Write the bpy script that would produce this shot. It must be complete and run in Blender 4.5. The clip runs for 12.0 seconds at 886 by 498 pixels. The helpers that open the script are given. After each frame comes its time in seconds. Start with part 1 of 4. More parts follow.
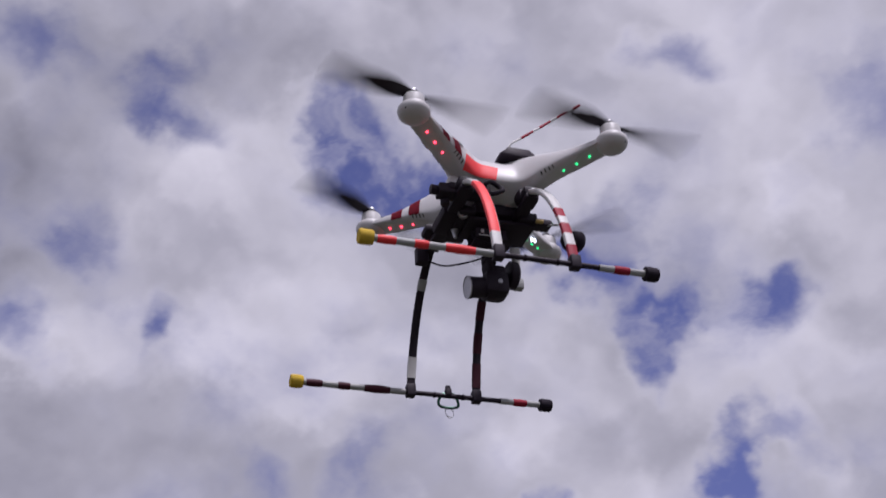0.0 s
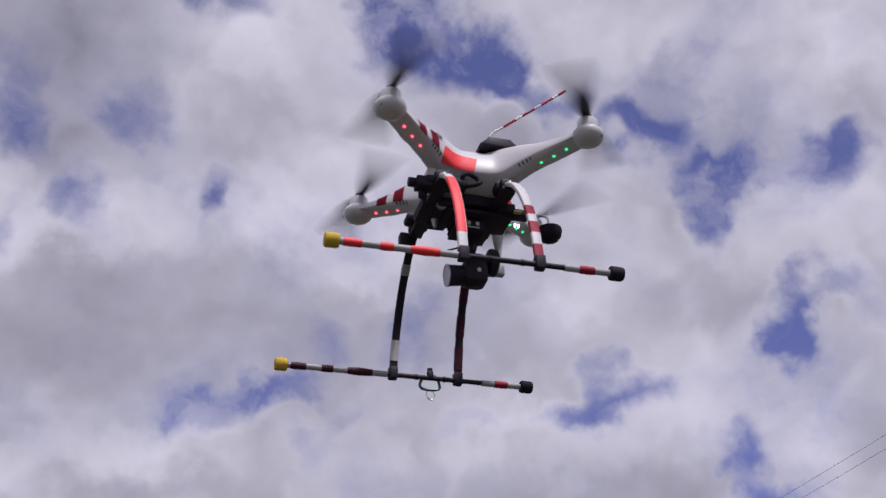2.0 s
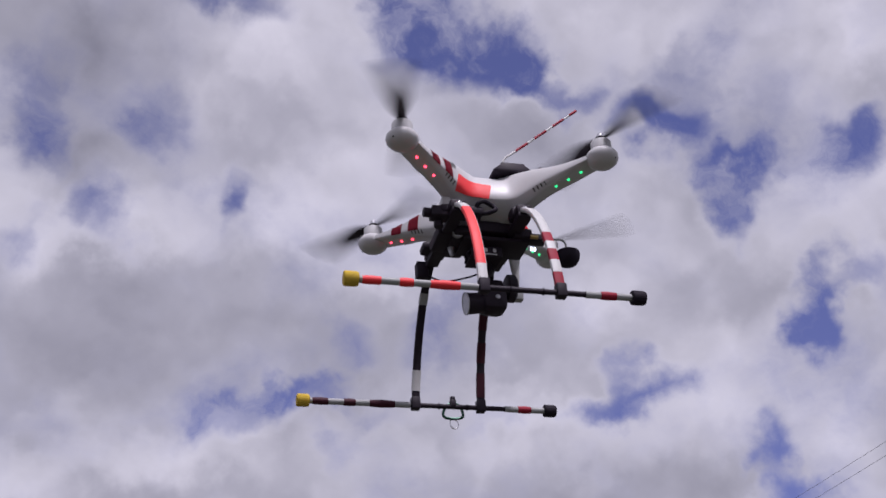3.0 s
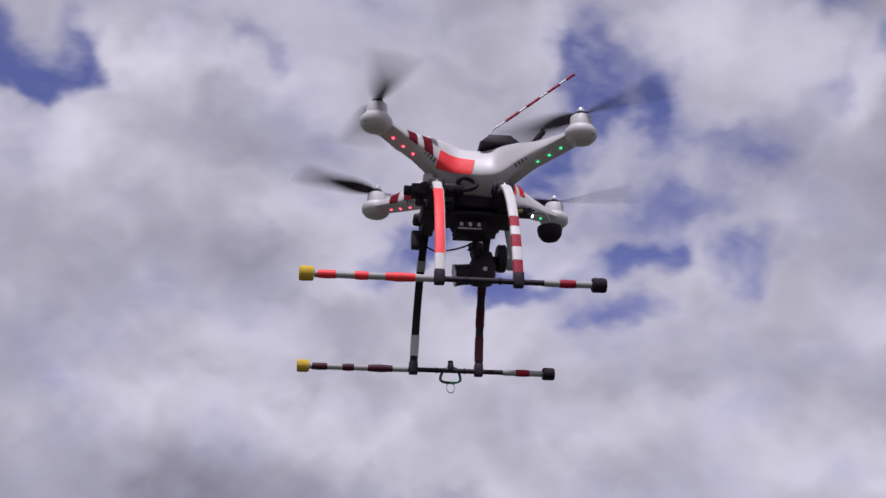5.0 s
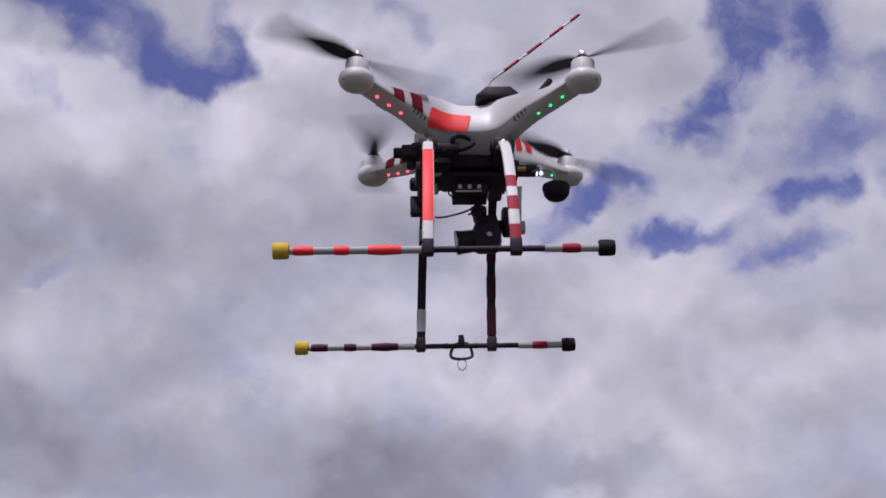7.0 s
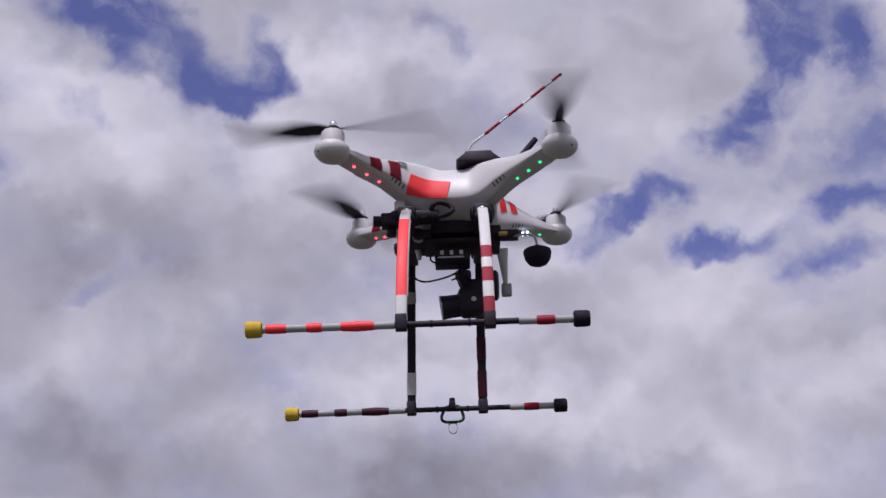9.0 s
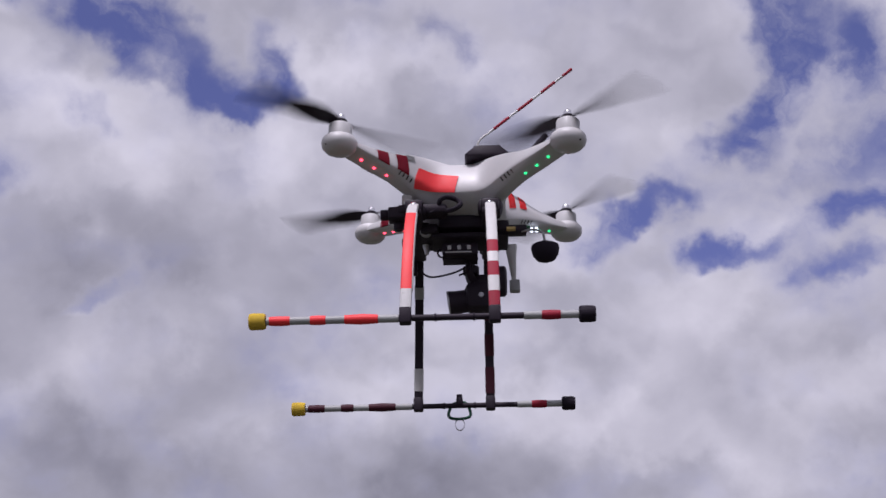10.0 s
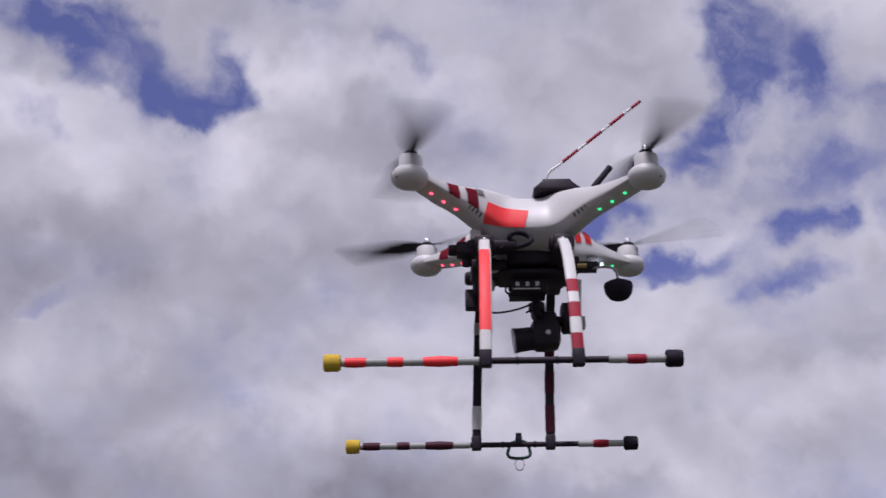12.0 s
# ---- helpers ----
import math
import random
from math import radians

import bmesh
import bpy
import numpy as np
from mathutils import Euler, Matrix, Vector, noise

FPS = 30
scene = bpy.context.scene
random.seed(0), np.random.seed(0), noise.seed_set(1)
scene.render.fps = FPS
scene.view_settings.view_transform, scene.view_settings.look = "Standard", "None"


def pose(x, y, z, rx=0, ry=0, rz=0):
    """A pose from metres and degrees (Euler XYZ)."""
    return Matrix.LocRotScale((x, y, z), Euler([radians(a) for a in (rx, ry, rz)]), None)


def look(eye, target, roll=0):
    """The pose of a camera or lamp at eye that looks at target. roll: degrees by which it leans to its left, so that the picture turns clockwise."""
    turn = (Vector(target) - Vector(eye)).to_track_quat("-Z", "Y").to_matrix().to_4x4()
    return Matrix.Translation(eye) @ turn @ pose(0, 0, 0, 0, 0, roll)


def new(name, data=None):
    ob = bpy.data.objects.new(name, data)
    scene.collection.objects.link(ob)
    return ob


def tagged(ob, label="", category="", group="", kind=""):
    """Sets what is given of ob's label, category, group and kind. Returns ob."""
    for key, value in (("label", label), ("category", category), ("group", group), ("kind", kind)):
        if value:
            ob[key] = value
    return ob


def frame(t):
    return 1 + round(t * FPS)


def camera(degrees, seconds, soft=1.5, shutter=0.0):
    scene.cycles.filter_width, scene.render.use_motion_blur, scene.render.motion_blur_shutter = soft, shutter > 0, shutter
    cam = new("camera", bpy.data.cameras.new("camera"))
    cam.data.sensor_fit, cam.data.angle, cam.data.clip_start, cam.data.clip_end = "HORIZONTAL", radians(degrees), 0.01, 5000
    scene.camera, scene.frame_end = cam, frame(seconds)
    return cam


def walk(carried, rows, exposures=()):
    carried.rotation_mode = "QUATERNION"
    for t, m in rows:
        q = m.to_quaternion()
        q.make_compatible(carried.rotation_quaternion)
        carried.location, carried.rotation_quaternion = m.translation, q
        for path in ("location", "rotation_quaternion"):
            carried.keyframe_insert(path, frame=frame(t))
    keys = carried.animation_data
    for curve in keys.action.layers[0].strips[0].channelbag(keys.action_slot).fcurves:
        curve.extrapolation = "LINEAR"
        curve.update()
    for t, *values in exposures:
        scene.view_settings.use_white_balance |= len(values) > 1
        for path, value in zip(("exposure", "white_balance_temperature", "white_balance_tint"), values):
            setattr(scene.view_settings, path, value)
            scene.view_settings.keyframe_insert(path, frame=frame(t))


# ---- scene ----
cam = camera(38.98, 12.0, soft=1.5, shutter=0.4)
EXPOSURE, KELVIN, TINT = -0.05, 5900, 26
SUN_AZIMUTH, SUN_ELEVATION, SUN_STRENGTH = 198.0, 64.0, 3.0
SKY_STRENGTH, CLOUD_STRENGTH = 0.10, 1.0
SKY_TINT = (1.12, 0.77, 0.90, 1.0)

# seconds; turn of the held camera in degrees
CAMERA_ROWS = [
    (0.0, 125.57, 2.59, -53.79),
    (0.5, 123.8, 0.81, -49.89),
    (1.0, 121.49, 1.98, -48.82),
    (1.5, 120.55, 2.29, -50.85),
    (2.0, 119.51, 2.48, -50.91),
    (2.5, 119.72, 2.47, -48.7),
    (3.0, 119.55, 3.26, -49.35),
    (3.5, 118.42, 2.82, -48.97),
    (3.7, 116.42, 2.21, -47.47),
    (4.1, 115.86, 1.7, -41.02),
    (4.5, 114.62, 0.56, -26.8),
    (4.9, 113.4, -0.59, -12.53),
    (5.3, 112.85, -1.13, -6.02),
    (5.5, 112.06, 0.24, -4.6),
    (6.0, 111.09, 1.82, -1.26),
    (6.5, 111.28, 1.69, -1.15),
    (7.0, 111.53, 1.33, -1.13),
    (7.2, 113.11, 1.02, -0.89),
    (7.6, 113.0, 1.05, -0.59),
    (8.0, 112.74, 1.1, 0.08),
    (8.4, 112.48, 1.14, 0.74),
    (8.8, 112.37, 1.17, 1.04),
    (9.0, 112.17, 1.41, 0.91),
    (9.5, 111.97, 1.5, 1.14),
    (10.0, 112.45, 1.27, 1.12),
    (10.5, 112.78, 1.48, 0.95),
    (11.0, 113.18, 1.54, 0.2),
    (11.5, 113.19, 1.47, -0.61),
    (12.0, 112.91, 1.25, -1.25),
]


# the held camera, at eye height in the field
EYE = (0.0, 0.0, 1.6)
walk(cam, [(t, pose(*EYE, rx, ry, rz)) for t, rx, ry, rz in CAMERA_ROWS], [(0.0, EXPOSURE, KELVIN, TINT), (12.0, EXPOSURE, KELVIN, TINT)])


# ---- sky and sun ----
GAPS_EAST = [
    (49.7, 40.4, 1.5, 1.6, 0.9),
    (50.2, 41.5, 2.1, 0.8, 0.6),
    (52.3, 39.3, 1.5, 0.9, 0.8),
    (55.2, 38.5, 2.1, 1.4, 1),
    (56.8, 37.2, 1.3, 0.8, 0.8),
    (58.5, 36.2, 1.4, 0.6, 0.5),
    (62.3, 34.6, 1.9, 0.7, 0.7),
    (64.7, 34.1, 1.7, 0.8, 0.6),
    (66.3, 30.2, 1.0, 1.6, 1),
    (68.1, 31.6, 1.7, 0.9, 0.8),
    (68.7, 24.3, 0.8, 1.2, 0.95),
    (70.3, 25.5, 1.4, 0.7, 0.6),
    (74.1, 32.1, 1.5, 0.7, 0.6),
    (76.0, 35.8, 1.1, 1.3, 0.4),
    (59.6, 23.6, 0.8, 1.0, 0.7),
    (60.2, 21.7, 1.8, 0.8, 0.8),
    (57.7, 21.2, 1.4, 0.7, 0.5),
    (40.0, 22.0, 2.0, 0.9, 0.8),
    (41.8, 22.9, 1.4, 0.7, 0.7),
]
GAPS_EAST_LOW = [
    (44.1, 23.2, 1.5, 0.6, 0.7),
    (72.8, 30.9, 2.1, 1.0, 0.45),
    (72.6, 25.1, 1.1, 1.6, 0.4),
    (65.1, 36.1, 1.9, 1.0, 0.35),
    (35.6, 35.4, 1.4, 1.0, 0.4),
    (28.8, 37.3, 1.6, 1.6, 0.5),
    (50.1, 24.9, 1.7, 1.0, 0.4),
    (46.7, 25.5, 1.3, 1.0, 0.5),
    (45.6, 20.7, 1.5, 0.7, 0.4),
    (48.1, 22.4, 1.5, 0.6, 0.35),
    (53.6, 22.0, 1.7, 0.7, 0.5),
    (30.2, 34.3, 1.2, 1.3, 0.7),
    (33.0, 30.9, 1.1, 1.3, 0.6),
    (34.8, 30.1, 0.8, 0.9, 0.4),
    (40.1, 32.3, 0.7, 1.2, 0.6),
    (41.0, 40.5, 2.0, 0.9, 0.5),
    (38.4, 40.8, 1.5, 0.7, 0.5),
    (65.8, 18.6, 0.7, 1.0, 0.7),
    (66.4, 16.4, 1.3, 0.8, 0.9),
    (51.3, 26.4, 1.0, 1.0, 0.4),
    (39.0, 42.8, 1.8, 1.0, 0.6),
    (70.2, 43.1, 2.1, 1.0, 0.6),
    (32.1, 43.0, 2.1, 1.3, 0.5),
    (80.2, 38.8, 2.0, 2.1, 0.5),
    (30.2, 29.8, 0.9, 1.0, 0.4),
]
GAPS_NORTH = [
    (-10.4, 29.8, 1.9, 1.0, 0.85),
    (-12.1, 29.2, 1.3, 0.6, 0.5),
    (-8.7, 31.2, 1.1, 1.3, 0.6),
    (-13.5, 30.1, 1.1, 1.0, 0.5),
    (-16.2, 31.1, 1.4, 1.2, 0.75),
    (-17.4, 31.9, 1.2, 0.7, 0.55),
    (-18.0, 27.5, 0.8, 0.7, 0.35),
    (-14.8, 32.1, 1.7, 0.7, 0.4),
    (0.3, 32.2, 1.2, 1.0, 0.5),
    (17.3, 30.0, 1.0, 1.6, 0.9),
    (16.4, 28.0, 0.9, 1.0, 0.8),
    (15.1, 26.6, 1.3, 0.9, 0.85),
    (20.0, 30.2, 1.3, 1.2, 0.4),
    (21.4, 29.3, 1.1, 1.3, 0.5),
    (12.8, 26.3, 1.3, 0.6, 0.4),
    (10.1, 23.7, 1.6, 0.6, 0.8),
    (8.4, 23.3, 1.1, 0.5, 0.5),
    (6.6, 22.7, 1.5, 0.9, 0.6),
    (19.0, 22.9, 1.5, 0.7, 0.9),
]
GAPS_NORTH_LOW = [
    (12.5, 21.0, 1.2, 0.7, 0.7),
    (18.1, 25.2, 1.7, 1.0, 0.4),
    (20.6, 26.0, 1.2, 1.6, 0.4),
    (11.3, 24.8, 1.7, 0.8, 0.4),
    (-13.0, 31.4, 1.5, 1.0, 0.4),
    (14.3, 21.1, 1.2, 0.5, 0.6),
    (18.1, 20.1, 1.8, 0.7, 0.7),
    (20.5, 22.3, 0.8, 0.7, 0.6),
    (16.9, 21.6, 1.3, 0.7, 0.35),
    (-17.0, 20.0, 1.2, 0.4, 0.5),
    (24.8, 27.6, 1.5, 1.0, 0.6),
    (24.9, 22.0, 1.3, 1.0, 0.6),
    (23.0, 25.3, 1.4, 1.0, 0.4),
    (-23.4, 24.4, 1.7, 1.0, 0.4),
    (-19.8, 33.6, 1.9, 1.0, 0.6),
    (-5.1, 34.7, 2.5, 1.0, 0.4),
    (6.5, 34.6, 2.5, 1.0, 0.3),
    (18.0, 32.6, 1.8, 1.3, 0.7),
]
# broad thin places where blue shows through as a veil
VEILS = [
    (17.5, 28.5, 4.0, 3.0, 0.26),
    (18.5, 23.0, 4.5, 1.6, 0.22),
    (-13.0, 31.5, 5.0, 1.6, 0.16),
    (67.0, 31.5, 6.0, 4.0, 0.16),
    (56.0, 38.5, 5.0, 2.0, 0.18),
    (43.0, 23.5, 5.0, 1.6, 0.20),
    (64.0, 21.0, 5.0, 3.0, 0.14),
    (33.0, 38.0, 4.0, 3.0, 0.16),
]
BILLOWS_EAST = [
    (33.0, 36.0, 4.5, 3.0, -0.65),
    (47.0, 25.0, 4.5, 2.4, -0.35),
    (74.0, 43.0, 6.0, 3.5, 0.45),
    (45.0, 39.1, 4.0, 2.2, 0.8),
    (35.5, 38.2, 4.9, 2.2, 0.5),
    (45.5, 30.9, 3.9, 2.3, 0.5),
    (59.7, 38.3, 4.6, 2.3, 0.5),
    (71.3, 28.6, 3.5, 1.8, 0.5),
    (54.9, 20.4, 3.9, 1.6, 0.5),
    (32.5, 29.1, 3.3, 1.6, 0.4),
    (35.7, 20.0, 4.1, 1.0, 0.6),
    (33.4, 26.2, 4.9, 1.8, -0.4),
    (34.8, 43.5, 9.3, 2.3, -0.8),
    (30.7, 33.1, 3.7, 1.8, -0.4),
    (66.8, 20.0, 4.1, 1.6, 0.3),
    (41.5, 27.5, 5.0, 1.6, -0.5),
    (32.8, 23.0, 3.4, 1.6, -0.3),
    (30.5, 39.0, 4.7, 1.8, -0.9),
    (74.2, 35.9, 3.8, 2.1, 0.3),
    (71.1, 21.9, 2.8, 2.3, 0.4),
]
BILLOWS_NORTH = [
    (-20.7, 28.9, 2.2, 1.9, 0.9),
    (-9.4, 27.5, 2.0, 1.3, 0.7),
    (-4.5, 30.5, 3.3, 1.8, 0.6),
    (3.2, 30.1, 3.3, 2.1, 0.5),
    (-17.0, 25.9, 3.6, 2.6, 0.85),
    (10.2, 27.5, 2.9, 2.1, 0.4),
    (1.2, 18.8, 5.5, 1.6, 0.5),
    (10.6, 18.3, 5.4, 1.6, 0.4),
    (-13.1, 22.3, 6.7, 2.1, -0.6),
    (0.1, 27.9, 3.5, 1.6, -0.4),
    (-1.7, 11.5, 18.5, 1.8, -0.5),
    (-15.8, 13.2, 6.5, 2.3, -0.75),
    (11.8, 14.2, 8.0, 2.4, 0.80),
    (0.2, 15.5, 5.4, 1.3, 0.3),
    (-17.8, 31.0, 4.5, 1.3, -0.4),
    (-4.2, 32.3, 4.9, 1.0, -0.4),
]



def make_sky():
    """Broken cloud over a clear sky: gaps of blue and brighter or greyer billows by azimuth and elevation in degrees."""
    world = bpy.data.worlds.new("sky")
    scene.world = world
    world.use_nodes = True
    nt = world.node_tree
    nt.nodes.clear()
    N, L = nt.nodes.new, nt.links.new

    def math_node(op, a, b=None, c=None, clamp=False):
        n = N("ShaderNodeMath")
        n.operation, n.use_clamp = op, clamp
        for i, v in enumerate((a, b, c)):
            if v is None:
                continue
            if isinstance(v, (int, float)):
                n.inputs[i].default_value = v
            else:
                L(v, n.inputs[i])
        return n.outputs[0]

    def vec_node(op, a, b=None, out=0):
        n = N("ShaderNodeVectorMath")
        n.operation = op
        for i, v in enumerate((a, b)):
            if v is None:
                continue
            if isinstance(v, tuple):
                n.inputs[i].default_value = v
            else:
                L(v, n.inputs[i])
        return n.outputs[out]

    def noise_node(vec, scale, detail, rough, distort=0.0):
        n = N("ShaderNodeTexNoise")
        n.inputs["Scale"].default_value = scale
        n.inputs["Detail"].default_value = detail
        n.inputs["Roughness"].default_value = rough
        n.inputs["Distortion"].default_value = distort
        L(vec, n.inputs["Vector"])
        return n

    tex = N("ShaderNodeTexCoord")
    direction = tex.outputs["Generated"]

    def layer(vec):
        """Where the direction meets the cloud layer, bent a little for the earth's curve."""
        s = N("ShaderNodeSeparateXYZ")
        L(vec, s.inputs[0])
        d = math_node("ADD", math_node("MAXIMUM", s.outputs[2], 0.0), 0.75)
        c = N("ShaderNodeCombineXYZ")
        L(math_node("DIVIDE", s.outputs[0], d), c.inputs[0])
        L(math_node("DIVIDE", s.outputs[1], d), c.inputs[1])
        return c.outputs[0]

    def scaled(vec, k):
        v = vec_node("SCALE", vec)
        v.node.inputs["Scale"].default_value = k
        return v

    # ragged edges: the direction is shifted by noise at two scales before the gaps are looked up
    big = noise_node(direction, 8.0, 4, 0.55)
    fine = noise_node(direction, 26.0, 4, 0.55)
    shift = scaled(vec_node("SUBTRACT", big.outputs["Color"], (0.5, 0.5, 0.5)), 0.10)
    shift2 = scaled(vec_node("SUBTRACT", fine.outputs["Color"], (0.5, 0.5, 0.5)), 0.055)
    moved = vec_node("NORMALIZE", vec_node("ADD", vec_node("ADD", direction, shift), shift2))

    def az_el(vec):
        s = N("ShaderNodeSeparateXYZ")
        L(vec, s.inputs[0])
        az = math_node("MULTIPLY", math_node("ARCTAN2", s.outputs[0], s.outputs[1]), 180 / math.pi)
        el = math_node("MULTIPLY", math_node("ARCSINE", s.outputs[2]), 180 / math.pi)
        c = N("ShaderNodeCombineXYZ")
        L(az, c.inputs[0])
        L(el, c.inputs[1])
        return c.outputs[0]

    where = az_el(moved)

    def bumps(rows, total=None, reach=2.1):
        for az, el, wide, high, amount in rows:
            d = vec_node("LENGTH", vec_node("MULTIPLY", vec_node("SUBTRACT", where, (az, el, 0.0)), (1 / wide, 1 / high, 0.0)), out=1)
            soft = N("ShaderNodeMapRange")
            soft.interpolation_type = "SMOOTHSTEP"
            for key, v in (("From Min", 0.0), ("From Max", reach), ("To Min", amount), ("To Max", 0.0)):
                soft.inputs[key].default_value = v
            L(d, soft.inputs["Value"])
            total = soft.outputs[0] if total is None else math_node("ADD", total, soft.outputs[0])
        return total

    def smooth(value, lo, hi):
        n = N("ShaderNodeMapRange")
        n.interpolation_type = "SMOOTHSTEP"
        n.inputs["From Min"].default_value, n.inputs["From Max"].default_value = lo, hi
        L(value, n.inputs["Value"])
        return n.outputs[0]

    gaps = bumps(VEILS, bumps(GAPS_NORTH_LOW, bumps(GAPS_NORTH, bumps(GAPS_EAST_LOW, bumps(GAPS_EAST)))))
    # thin places and threads of cloud everywhere
    wisps = noise_node(layer(direction), 11.0, 8, 0.53, 0.2)
    thin = math_node("MULTIPLY", math_node("SUBTRACT", wisps.outputs["Fac"], 0.5), 3.1)
    gaps = math_node("ADD", math_node("MULTIPLY", gaps, 2.0), thin)
    haze = noise_node(layer(direction), 4.0, 5, 0.5)
    gaps = math_node("ADD", gaps, math_node("MULTIPLY", math_node("SUBTRACT", haze.outputs["Fac"], 0.47), 1.3))
    veil = noise_node(moved, 15.0, 7, 0.6)
    clear = math_node("ADD", math_node("MULTIPLY", smooth(veil.outputs["Fac"], 0.32, 0.58), 0.48), 0.50)
    gap = math_node("MULTIPLY", smooth(gaps, -0.15, 1.95), clear)

    # the clouds' relief: the same billows looked up a little higher give lit tops and grey bases
    billow = bumps(BILLOWS_NORTH, bumps(BILLOWS_EAST), 1.7)
    lumps = noise_node(layer(direction), 5.0, 6, 0.46, 0.2)
    above = noise_node(layer(vec_node("ADD", direction, (0.012, -0.015, 0.045))), 5.0, 6, 0.46, 0.2)
    relief = math_node("SUBTRACT", lumps.outputs["Fac"], above.outputs["Fac"])
    puffs = []
    for scale, up in ((6.5, 0.0), (6.5, 0.04), (17.0, 0.0), (17.0, 0.015)):
        cell = N("ShaderNodeTexVoronoi")
        cell.feature = "SMOOTH_F1"
        cell.inputs["Scale"].default_value = scale
        cell.inputs["Smoothness"].default_value = 0.8
        cell.inputs["Detail"].default_value = 1.0
        cell.inputs["Roughness"].default_value = 0.5
        L(vec_node("ADD", moved, (0.0, 0.0, up)), cell.inputs["Vector"])
        puffs.append(cell.outputs["Distance"])
    heads = math_node("ADD", math_node("SUBTRACT", puffs[1], puffs[0]), math_node("MULTIPLY", math_node("SUBTRACT", puffs[3], puffs[2]), 0.5))
    bright = math_node("ADD", math_node("MULTIPLY", billow, 0.36), 0.50)
    bright = math_node("ADD", bright, math_node("MULTIPLY", math_node("SUBTRACT", lumps.outputs["Fac"], 0.5), 0.27))
    bright = math_node("ADD", bright, math_node("MULTIPLY", relief, 0.8))
    bright = math_node("ADD", bright, math_node("MULTIPLY", heads, 0.52))
    # cloud is brightest round its thin edges
    bright = math_node("ADD", bright, math_node("MULTIPLY", smooth(gaps, -0.35, 0.40), 0.13))
    # far cloud bases near the horizon are greyer
    low = N("ShaderNodeSeparateXYZ")
    L(direction, low.inputs[0])
    bright = math_node("SUBTRACT", bright, math_node("MULTIPLY", smooth(math_node("MULTIPLY", low.outputs[2], -1.0), -0.20, 0.0), 0.5))
    ramp = N("ShaderNodeValToRGB")
    L(bright, ramp.inputs["Fac"])
    e = ramp.color_ramp.elements
    e[0].position, e[0].color = 0.05, (0.235, 0.235, 0.255, 1)
    e[1].position, e[1].color = 0.92, (0.70, 0.69, 0.68, 1)
    mid = e.new(0.5)
    mid.color = (0.42, 0.418, 0.43, 1)

    blue = N("ShaderNodeTexSky")
    blue.sky_type, blue.sun_disc = "NISHITA", False
    blue.sun_elevation, blue.sun_rotation = radians(SUN_ELEVATION), radians(SUN_AZIMUTH)
    blue.air_density, blue.dust_density, blue.ozone_density = 1.0, 0.3, 6.0
    sky_bg, cloud_bg = N("ShaderNodeBackground"), N("ShaderNodeBackground")
    sky_bg.inputs["Strength"].default_value = SKY_STRENGTH
    tint = N("ShaderNodeMix")
    tint.data_type, tint.blend_type = "RGBA", "MULTIPLY"
    tint.inputs[0].default_value = 1.0
    L(blue.outputs[0], tint.inputs[6])
    tint.inputs[7].default_value = SKY_TINT
    L(tint.outputs[2], sky_bg.inputs["Color"])
    L(ramp.outputs[0], cloud_bg.inputs["Color"])
    cloud_bg.inputs["Strength"].default_value = CLOUD_STRENGTH
    mix = N("ShaderNodeMixShader")
    L(gap, mix.inputs[0])
    L(cloud_bg.outputs[0], mix.inputs[1])
    L(sky_bg.outputs[0], mix.inputs[2])
    out = N("ShaderNodeOutputWorld")
    L(mix.outputs[0], out.inputs["Surface"])


make_sky()
sun = new("sun", bpy.data.lights.new("sun", "SUN"))
sun.data.energy, sun.data.angle, sun.data.color = SUN_STRENGTH, radians(2.5), (1.0, 0.95, 0.88)
_a, _e = radians(SUN_AZIMUTH), radians(SUN_ELEVATION)
sun.matrix_world = look((30 * math.sin(_a) * math.cos(_e), 30 * math.cos(_a) * math.cos(_e), 30 * math.sin(_e)), (0, 0, 0))


